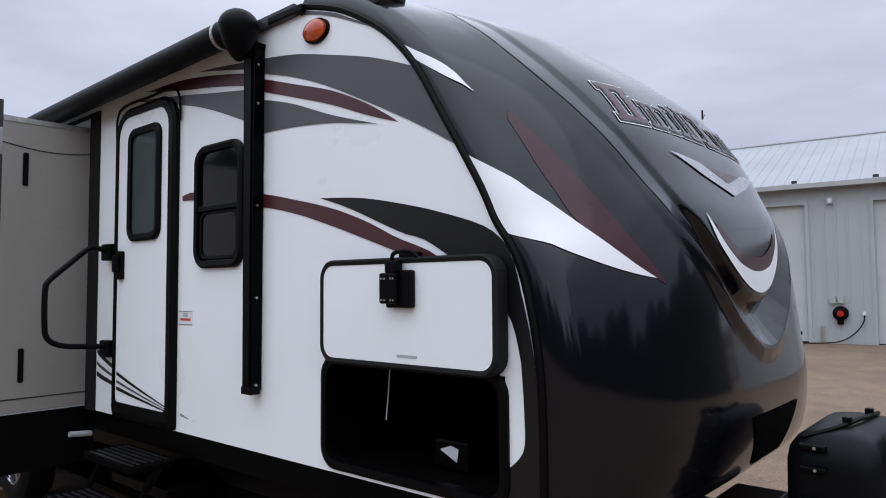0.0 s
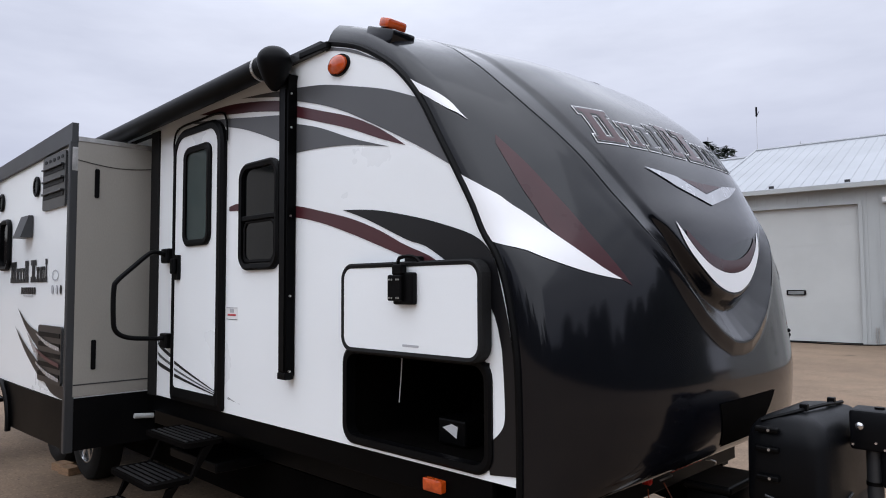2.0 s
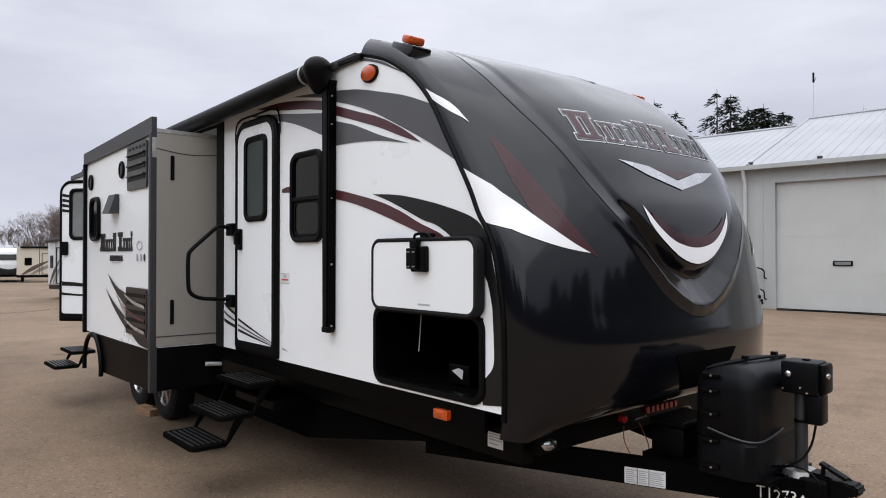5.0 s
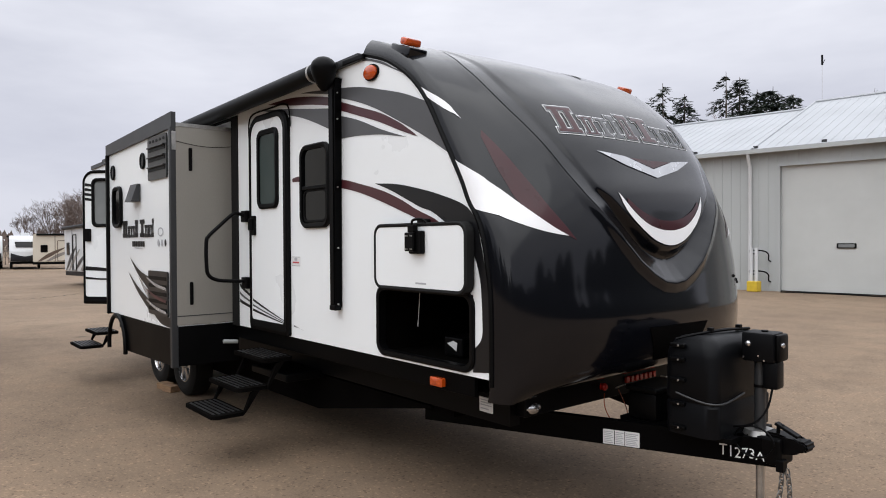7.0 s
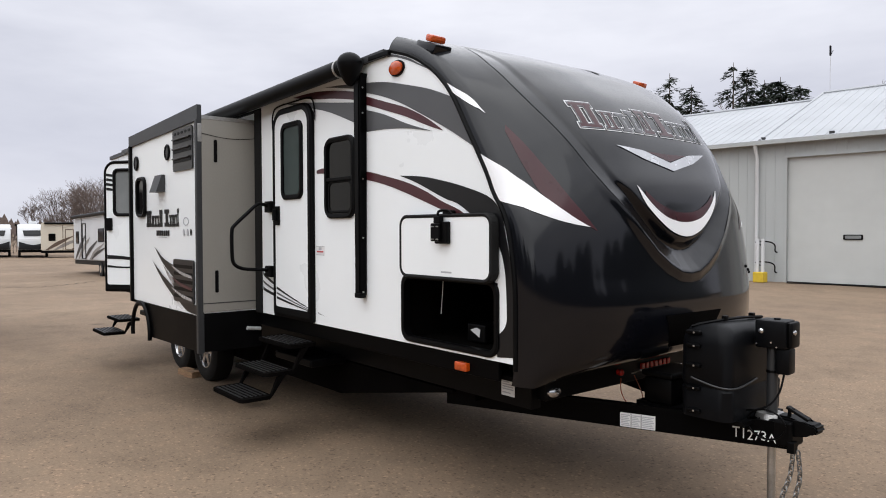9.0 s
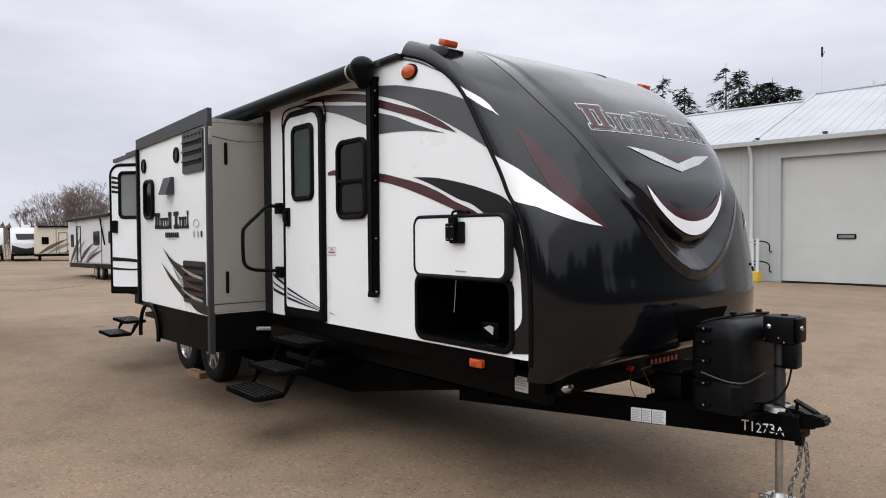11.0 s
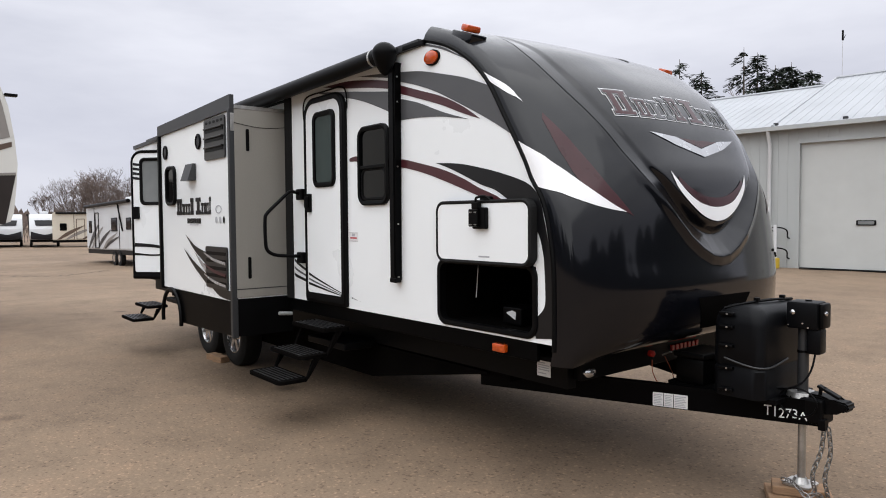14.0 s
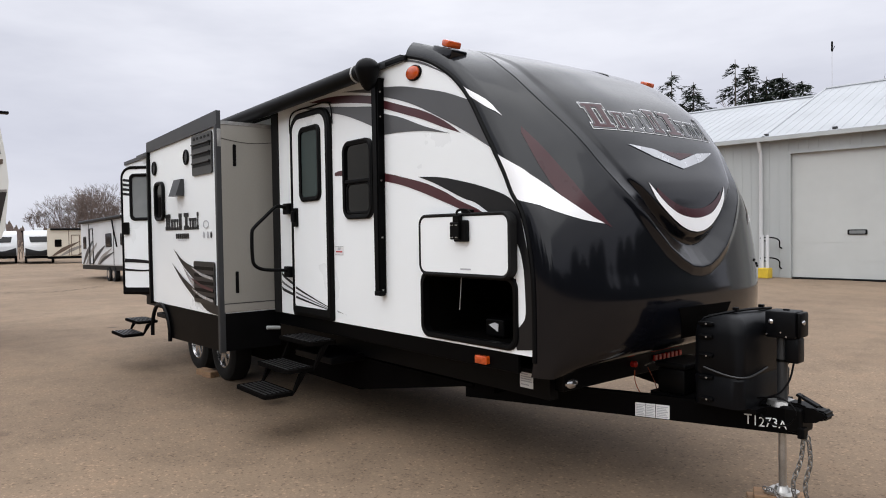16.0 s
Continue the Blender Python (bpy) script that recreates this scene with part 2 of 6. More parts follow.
def tube(bm, pts, r, n=10, caps=True):
    pts = [Vector(p) for p in pts]
    rs = r if isinstance(r, (list, tuple)) else [r] * len(pts)
    rings = []
    side = None
    for i, p in enumerate(pts):
        d = (pts[min(i + 1, len(pts) - 1)] - pts[max(i - 1, 0)]).normalized()
        if side is None:
            side = d.cross(Vector((0.13, 0.21, 1)) if abs(d.z) < 0.9 else Vector((1, 0.1, 0))).normalized()
        side = (side - d * side.dot(d)).normalized()
        up = d.cross(side)
        rings.append([bm.verts.new(p + rs[i] * (math.cos(a) * side + math.sin(a) * up)) for a in [2 * math.pi * k / n for k in range(n)]])
    for a, b in zip(rings, rings[1:]):
        for k in range(n):
            bm.faces.new((a[k], a[(k + 1) % n], b[(k + 1) % n], b[k]))
    if caps:
        bm.faces.new(rings[0][::-1])
        bm.faces.new(rings[-1])
    return bm


def smooth_path(pts, k=6):
    """Points on a Catmull-Rom curve through pts."""
    pts = [Vector(p) for p in pts]
    out = []
    for i in range(len(pts) - 1):
        p0, p1, p2, p3 = pts[max(i - 1, 0)], pts[i], pts[i + 1], pts[min(i + 2, len(pts) - 1)]
        for j in range(k):
            t = j / k
            out.append(0.5 * (2 * p1 + (p2 - p0) * t + (2 * p0 - 5 * p1 + 4 * p2 - p3) * t * t + (3 * p1 - p0 - 3 * p2 + p3) * t ** 3))
    out.append(pts[-1])
    return out


def rrect(u0, u1, v0, v1, r, n=6):
    """Outline of a rounded rectangle; r is one radius or (bottom right, top right, top left, bottom left)."""
    rs = r if isinstance(r, tuple) else (r,) * 4
    out = []
    for (cu, cv, su, sv, a0), q in zip(((u1, v0, -1, 1, -90), (u1, v1, -1, -1, 0), (u0, v1, 1, -1, 90), (u0, v0, 1, 1, 180)), rs):
        for k in range(n + 1):
            a = radians(a0 + 90 * k / n)
            out.append((cu + su * q + q * math.cos(a), cv + sv * q + q * math.sin(a)))
    return out


def ellipse(u, v, ru, rv, n=24):
    return [(u + ru * math.cos(2 * math.pi * k / n), v + rv * math.sin(2 * math.pi * k / n)) for k in range(n)]


def prism(bm, outline, at, d0, d1, dome=0.0):
    """A solid plate: the outline in a face's own plane, from depth d0 to d1 outwards."""
    a = [bm.verts.new(at(u, v, d0)) for u, v in outline]
    b = [bm.verts.new(at(u, v, d1)) for u, v in outline]
    n = len(a)
    for k in range(n):
        bm.faces.new((a[k], a[(k + 1) % n], b[(k + 1) % n], b[k]))
    bm.faces.new(a[::-1])
    if dome:
        cu, cv = sum(u for u, v in outline) / n, sum(v for u, v in outline) / n
        c = [bm.verts.new(at(cu + (u - cu) * 0.62, cv + (v - cv) * 0.62, d1 + dome * 0.8)) for u, v in outline]
        for k in range(n):
            bm.faces.new((b[k], b[(k + 1) % n], c[(k + 1) % n], c[k]))
        top = bm.verts.new(at(cu, cv, d1 + dome))
        for k in range(n):
            bm.faces.new((c[k], c[(k + 1) % n], top))
    else:
        bm.faces.new(b)
    return bm


def ring(bm, outer, inner, at, d0, d1, lip=0.0):
    """A frame between two outlines of the same count."""
    n = len(outer)
    o0 = [bm.verts.new(at(u, v, d0)) for u, v in outer]
    o1 = [bm.verts.new(at(u, v, d1 - lip)) for u, v in outer]
    m1 = [bm.verts.new(at(a + (c - a) * 0.35, b + (d - b) * 0.35, d1)) for (a, b), (c, d) in zip(outer, inner)]
    i1 = [bm.verts.new(at(u, v, d1 - lip * 0.5)) for u, v in inner]
    i0 = [bm.verts.new(at(u, v, d0)) for u, v in inner]
    for p, q in ((o0, o1), (o1, m1), (m1, i1), (i1, i0)):
        for k in range(n):
            bm.faces.new((p[k], p[(k + 1) % n], q[(k + 1) % n], q[k]))
    return bm


def resample(curve, n, smooth=True):
    c = smooth_path([(u, v, 0) for u, v in curve], 8) if smooth and len(curve) > 2 else [Vector((u, v, 0)) for u, v in curve]
    ls = [0.0]
    for a, b in zip(c, c[1:]):
        ls.append(ls[-1] + (b - a).length)
    out, j = [], 0
    for k in range(n + 1):
        s = ls[-1] * k / n
        while j < len(ls) - 2 and ls[j + 1] < s:
            j += 1
        t = (s - ls[j]) / max(ls[j + 1] - ls[j], 1e-9)
        p = c[j].lerp(c[j + 1], min(max(t, 0), 1))
        out.append((p.x, p.y))
    return out


def strip(bm, a, b, at, d, n=28, m=2, smooth=True, thick=0.0012):
    """A thin sheet between two curves on a face."""
    A, B = resample(a, n, smooth), resample(b, n, smooth)
    grid = []
    for (u0, v0), (u1, v1) in zip(A, B):
        grid.append([bm.verts.new(at(u0 + (u1 - u0) * k / m, v0 + (v1 - v0) * k / m, d)) for k in range(m + 1)])
    for p, q in zip(grid, grid[1:]):
        for k in range(m):
            bm.faces.new((p[k], p[k + 1], q[k + 1], q[k]))
    return bm


def solid_strip(bm, lo, hi, at, d0, d1):
    """A thick wall piece between two curves of equal count."""
    rows = []
    for (u0, v0), (u1, v1) in zip(lo, hi):
        rows.append([bm.verts.new(at(u0, v0, d0)), bm.verts.new(at(u1, v1, d0)), bm.verts.new(at(u1, v1, d1)), bm.verts.new(at(u0, v0, d1))])
    for p, q in zip(rows, rows[1:]):
        for k in range(4):
            bm.faces.new((p[k], p[(k + 1) % 4], q[(k + 1) % 4], q[k]))
    bm.faces.new(rows[0])
    bm.faces.new(rows[-1][::-1])
    return bm


def on_side(u, v, d):
    return Vector((u, -d, v))


def on_slide(u, v, d):
    return Vector((u, -0.52 - d, v))


def on_slide_end(u, v, d):
    return Vector((-2.94 + d, u, v))


# ---- ground ----
FALL_X, FALL_Z = [-1500, -66, -34, -20, -9, 1500], [-0.65, -0.63, -0.47, -0.20, 0, 0]


def ground_z(x):
    """The yard is level round the trailer and falls gently to the west."""
    return float(np.interp(x, FALL_X, FALL_Z))


bm = bm_new()
xs = [-1500, -300, -80, -66, -50, -42, -34, -27, -20, -14, -9, -6, 0, 6, 12, 30, 80, 300, 1500]
ys = [-1500, -300, -80, -30, -12, -6, 0, 6, 12, 30, 80, 300, 1500]
vs = [[bm.verts.new((x, y, ground_z(x))) for y in ys] for x in xs]
for i in range(len(xs) - 1):
    for j in range(len(ys) - 1):
        bm.faces.new((vs[i][j], vs[i + 1][j], vs[i + 1][j + 1], vs[i][j + 1]))
ground = tagged(link_mesh("ground", bm, GROUND), "worn tan-brown tarmac yard with grit and stains", "ground", kind="structure")


# ---- travel trailer ----
ROOF, FLOOR_Z, REAR, WIDTH = 2.94, 0.96, -8.0, 2.44
DROP = 0.13  # the roof falls a little towards the rear
SIDE = [(-.77, 2.94), (-.53, 2.86), (-.32, 2.74), (-.19, 2.63), (-.09, 2.51), (.01, 2.35), (.11, 2.19), (.20, 2.04),
        (.26, 1.92), (.33, 1.82), (.38, 1.68), (.42, 1.46), (.43, 1.25), (.43, .99), (.425, .90), (.41, .84)]
MID = [(-.77, 3.041), (-.454, 2.989), (-.171, 2.899), (.03, 2.814), (.186, 2.706), (.376, 2.543), (.537, 2.321), (.634, 2.122),
       (.697, 1.982), (.727, 1.828), (.747, 1.676), (.770, 1.447), (.795, 1.25), (.766, 1.06), (.69, .94), (.50, .865)]


def spline(P, v):
    n = len(P) - 1
    v = min(max(v, 0), n - 1e-9)
    i = int(v)
    t = v - i
    p0, p1, p2, p3 = [P[min(max(k, 0), n)] for k in (i - 1, i, i + 1, i + 2)]
    return tuple(.5 * (2 * b + (c - a) * t + (2 * a - 5 * b + 4 * c - d) * t * t + (3 * b - a - 3 * c + d) * t ** 3) for a, b, c, d in zip(p0, p1, p2, p3))


def cap_base(y, v):
    """The front cap: from the side trim round the corner and across the bowed front."""
    yy = min(y, WIDTH - y)
    s = spline(SIDE, v)
    t = step01(v / 4.5)
    ox, oz = 0.03 + 0.10 * t, 0.10 * (1 - t)
    if yy < 0.05:
        a = radians(55) * yy / 0.05
        w = 0.05 * (1 - math.cos(a)) / (1 - math.cos(radians(55)))
        q = math.sin(a) / math.sin(radians(55))
        return Vector((s[0] + ox * q, w if y < 1.22 else WIDTH - w, s[1] + oz * q))
    m = spline(MID, v)
    k = 1 - ((1.22 - yy) / 1.17) ** 3.386
    ex, ez = s[0] + ox, s[1] + oz
    return Vector((ex + (m[0] - ex) * k, y, ez + (m[1] - ez) * k))


# outline of the moulded shield and of the dome inside it: distance from the middle, height
RIM_H = [0, .10, .21, .333, .459, .556, .684, .752, .812, .872, .918, .944, .955, .93, .90, .88]
RIM_Z = [1.445, 1.455, 1.503, 1.581, 1.699, 1.808, 1.945, 2.06, 2.20, 2.345, 2.468, 2.608, 2.753, 2.844, 2.923, 3.1]
DOME_H = [0, .09, .20, .326, .423, .497, .58, .63, .70, .76, .80, .82, .80]
DOME_Z = [1.660, 1.672, 1.708, 1.802, 1.877, 1.955, 2.015, 2.10, 2.22, 2.36, 2.50, 2.70, 3.1]


def step01(x):
    x = min(max(x, 0.0), 1.0)
    return x * x * (3 - 2 * x)


def edge_distance(h, z, hs, zs):
    """Signed distance from a point to the shield's outline, positive inside."""
    best = 9.0
    for h0, z0, h1, z1 in zip(hs, zs, hs[1:], zs[1:]):
        dh, dz = h1 - h0, z1 - z0
        t = min(max(((h - h0) * dh + (z - z0) * dz) / (dh * dh + dz * dz), 0.0), 1.0)
        best = min(best, math.hypot(h - h0 - t * dh, z - z0 - t * dz))
    inside = z > zs[0] and h < float(np.interp(z, zs, hs))
    return best if inside else -best


def shield(h, z):
    """Relief of the moulded shield: a creased rim, a groove that deepens downwards, and the dome within."""
    s = edge_distance(h, z, RIM_H, RIM_Z)
    q = edge_distance(h, z, DOME_H, DOME_Z)
    low = step01((2.12 - z) / 0.50)
    deep, high = 0.008 + 0.048 * low, 0.003 + 0.016 * low
    if q >= 0:
        return 0.0
    if s <= 0:
        return high * step01(1 + s / 0.07)
    f = -q / (s - q)
    if f < 0.34:
        return -deep * step01(f / 0.34)
    return -deep + (deep + high) * ((f - 0.34) / 0.66) ** 1.15


def cap(y, v, off=0.0):
    """The cap with its moulded shield: a raised rim that sweeps from the roof down to a point and back."""
    p = cap_base(y, v)
    e = 0.01
    y1, y2, v1, v2 = max(y - e, 0), min(y + e, WIDTH), max(v - 0.05, 0), min(v + 0.05, 15)
    n = (cap_base(y2, v) - cap_base(y1, v)).cross(cap_base(y, v2) - cap_base(y, v1))
    n = n.normalized() if n.length > 1e-9 else Vector((1, 0, 0))
    if n.x < 0 and n.z < 0.2:
        n = -n
    if n.dot(Vector((1, 0, 0.8))) < 0:
        n = -n
    h = abs(p.y - 1.22)
    if p.z > 1.38:
        return p + n * (shield(h, p.z) + off)
    return p + n * off


def on_cap(y, z, d):
    """A place on the cap by its distance from the side and its height."""
    a, b = 0.0, 15.0
    for _ in range(26):
        c = (a + b) / 2
        if cap_base(y, c).z > z:
            a = c
        else:
            b = c
    return cap(y, (a + b) / 2, d)


trailer = thing("travel_trailer", "white travel trailer with graphite front cap and maroon swooshes", "travel trailer")

# front cap
bm = bm_new()
ycols = [0.05 * k / 6 for k in range(6)] + [0.05 + 1.17 * k / 165 for k in range(166)]
vrows = [15 * k / 290 for k in range(291)]
half = [[cap(y, v) for v in vrows] for y in ycols]
half += [[Vector((p.x, WIDTH - p.y, p.z)) for p in col] for col in half[-2::-1]]
g = [[bm.verts.new(p) for p in col] for col in half]
for p, q in zip(g, g[1:]):
    for k in range(len(vrows) - 1):
        bm.faces.new((p[k], p[k + 1], q[k + 1], q[k]))
front_cap = part("front_cap", bm, CAP, trailer, "glossy graphite moulded front cap", smooth=True)


# a fine black strip paints the shade of the shield's crease down to its lower half
for sign in (-1, 1):
    bm = bm_new()
    crease = [(1.22 + sign * h, z) for h, z in list(zip(RIM_H, RIM_Z))[4:15]]
    strip(bm, [(y - 0.0025, z) for y, z in crease], [(y + 0.0025, z) for y, z in crease], lambda y, z, d: on_cap(y, z, d), 0.0015, 60, 1)
    part("shield_crease", bm, BLACK, front_cap, "fine black line for the shade of the crease", smooth=True)


def wall_front(z):
    """x of the side wall's front edge at height z."""
    zs = [p[1] for p in SIDE][::-1]
    return float(np.interp(z, zs, [p[0] for p in SIDE][::-1]))


def wall_top(x):
    if x <= -0.77:
        return ROOF
    best = ROOF
    for k in range(0, 1300):
        v = k / 100
        p = spline(SIDE, v)
        if p[0] >= x:
            best = p[1]
            break
    return best


# door-side wall with the opening of the storage bay
bm = bm_new()
solid_strip(bm, [(REAR, FLOOR_Z), (-0.77, FLOOR_Z), (-0.61, FLOOR_Z)], [(REAR, ROOF - DROP), (-0.77, ROOF), (-0.61, wall_top(-0.61))], on_side, 0, -0.04)
xs = [-0.61 + 0.91 * k / 14 for k in range(15)]
solid_strip(bm, [(x, 1.41) for x in xs], [(x, wall_top(x)) for x in xs], on_side, 0, -0.04)
solid_strip(bm, [(-0.61, FLOOR_Z), (0.30, FLOOR_Z)], [(-0.61, 1.0), (0.30, 1.0)], on_side, 0, -0.04)
zs = [1.81, 1.68, 1.46, 1.25, 0.99, FLOOR_Z]
solid_strip(bm, [(0.30, z) for z in zs], [(wall_front(z) , z) for z in zs], on_side, 0, -0.04)
part("side_wall", bm, WHITE, trailer, "white fibreglass side wall")
bm = bm_new()
solid_strip(bm, [(REAR, FLOOR_Z), (-0.3, FLOOR_Z)], [(REAR, ROOF - DROP), (-0.3, ROOF - 0.22)], lambda u, v, d: Vector((u, WIDTH - 0.04 + d, v)), 0, 0.04)
xs = [-0.3 + 0.7 * k / 14 for k in range(15)]
solid_strip(bm, [(x, FLOOR_Z) for x in xs], [(x, wall_top(x) if x > -0.77 else ROOF) for x in xs], lambda u, v, d: Vector((u, WIDTH - 0.04 + d, v)), 0, 0.04)
part("off_side_wall", bm, WHITE, trailer)
bm = bm_new()
box(bm, REAR, REAR + 0.04, 0.04, WIDTH - 0.04, FLOOR_Z, ROOF - DROP)
part("rear_wall", bm, WHITE, trailer)

# roof with a shallow crown
bm = bm_new()
rows = []
for x in (REAR - 0.02, -0.76):
    rows.append([bm.verts.new((x, y, (2.94 if x > -4 else 2.94 - DROP) + 0.10 * (1 - abs((y - 1.22) / 1.22) ** 2.3))) for y in [WIDTH * k / 24 for k in range(25)]])
for k in range(24):
    bm.faces.new((rows[0][k], rows[0][k + 1], rows[1][k + 1], rows[1][k]))
bmesh.ops.solidify(bm, geom=bm.faces[:], thickness=0.04)
part("roof", bm, ROOFING, trailer, "white membrane roof", smooth=True)
bm = bm_new()
solid_strip(bm, [(REAR, 2.905 - DROP), (-0.80, 2.905)], [(REAR, 2.955 - DROP), (-0.80, 2.955)], on_side, 0.025, -0.02)
part("roof_edge_rail", bm, FASCIA, trailer, "dark grey roof edge moulding")

# black trim that follows the joint of wall and cap
bm = bm_new()
tr = [spline(SIDE, 13.6 * k / 60) for k in range(61)]
tube(bm, [(p[0] + 0.012, 0.004, p[1]) for p in tr], 0.017, 8)
part("corner_trim", bm, BLACK, trailer, "black rubber corner moulding", smooth=True)
bm = bm_new()
tube(bm, [(p[0] + 0.012, WIDTH - 0.004, p[1]) for p in tr], 0.017, 8)
part("corner_trim", bm, BLACK, trailer, "black rubber corner moulding", smooth=True)

# skirt, underbelly, chassis rails
bm = bm_new()
box(bm, REAR, 0.305, 0.004, 0.03, 0.845, FLOOR_Z, 0.004)
part("skirt", bm, GLOSS, trailer, "glossy black lower skirt")
bm = bm_new()
box(bm, REAR, 0.345, WIDTH - 0.03, WIDTH - 0.004, 0.845, FLOOR_Z)
part("skirt", bm, GLOSS, trailer, "glossy black lower skirt")
bm = bm_new()
box(bm, REAR, 0.45, 0.05, WIDTH - 0.05, 0.848, 0.872)
box(bm, -7.6, -0.3, 0.37, WIDTH - 0.37, 0.56, 0.84)
box(bm, -0.32, 0.26, 0.37, WIDTH - 0.37, 0.70, 0.84)
# low box added to block light and darken the ground beneath
prism(bm, [(-6.9, 0.60), (-6.6, 0.31), (-2.0, 0.31), (-0.5, 0.585), (-0.5, 0.60)], lambda u, v, d: Vector((u, d, v)), 0.34, WIDTH - 0.34)
part("underbelly", bm, DEEP_BLACK, trailer, "black underbelly with a low box added to darken the ground below")
for y in (0.28, 2.08):
    bm = bm_new()
    box(bm, REAR - 0.1, 0.30, y, y + 0.08, 0.635, 0.848)
    part("chassis_rail", bm, BLACK, trailer, "black steel chassis rail")
bm = bm_new()
box(bm, 0.28, 0.37, 0.33, 2.10, 0.69, 0.84, 0.008)
cross = part("cross_member", bm, BLACK, trailer, "black cross member")
for k in range(7):
    bm = bm_new()
    box(bm, 0.37, 0.39, 1.275 + 0.051 * k, 1.308 + 0.051 * k, 0.765, 0.805, 0.004)
    part("red_clearance_lens", bm, RED, cross, "small red lens")
bm = bm_new()
prism(bm, ellipse(1.035, 0.775, 0.022, 0.022, 16), lambda u, v, d: Vector((0.37 + d, u, v)), 0, 0.03, dome=0.01)
part("red_cutoff_knob", bm, RED, cross, "red battery switch knob", smooth=True)
bm = bm_new()
tube(bm, smooth_path([(0.38, 1.05, 0.73), (0.42, 1.0, 0.66), (0.46, 1.02, 0.58), (0.50, 1.09, 0.56), (0.48, 1.15, 0.62), (0.40, 1.17, 0.74)]), 0.0032, 6)
part("orange_wire", bm, ORANGE, cross, "orange battery wire")
bm = bm_new()
tube(bm, smooth_path([(0.385, 1.16, 0.75), (0.42, 1.2, 0.77), (0.40, 1.25, 0.76)]), 0.005, 6)
part("grey_wire", bm, STEEL, cross)
bm = bm_new()
tube(bm, smooth_path([(0.385, 1.67, 0.76), (0.42, 1.71, 0.75), (0.40, 1.75, 0.71)]), 0.005, 6)
part("grey_wire", bm, STEEL, cross)
bm = bm_new()
prism(bm, rrect(0.05, 0.165, 0.685, 0.79, 0.004), lambda u, v, d: Vector((u, 0.276 - d, v)), 0, 0.002)
plate = part("data_label", bm, PAPER, trailer, "white printed data label")
for k, (u1, v) in enumerate(((0.12, 0.772), (0.155, 0.757), (0.15, 0.742), (0.155, 0.727), (0.13, 0.705))):
    bm = bm_new()
    prism(bm, rrect(0.06, u1, v - 0.0035, v + 0.0035, 0.001, 1), lambda u, v, d: Vector((u, 0.274 - d, v)), 0, 0.0012)
    part("print_line", bm, INK, plate)
bm = bm_new()
prism(bm, ellipse(0.395, 0.738, 0.055, 0.030, 20), lambda u, v, d: Vector((0.375 + d, u, v)), -0.06, 0.01, dome=0.015)
part("clear_lamp", bm, CHROME, trailer, "small oval clear lamp", smooth=True)
bm = bm_new()
box(bm, -0.66, -0.48, 0.50, 0.54, 0.52, 0.66, 0.004)
part("yellow_bracket", bm, YELLOW, trailer, "yellow painted bracket under the floor")

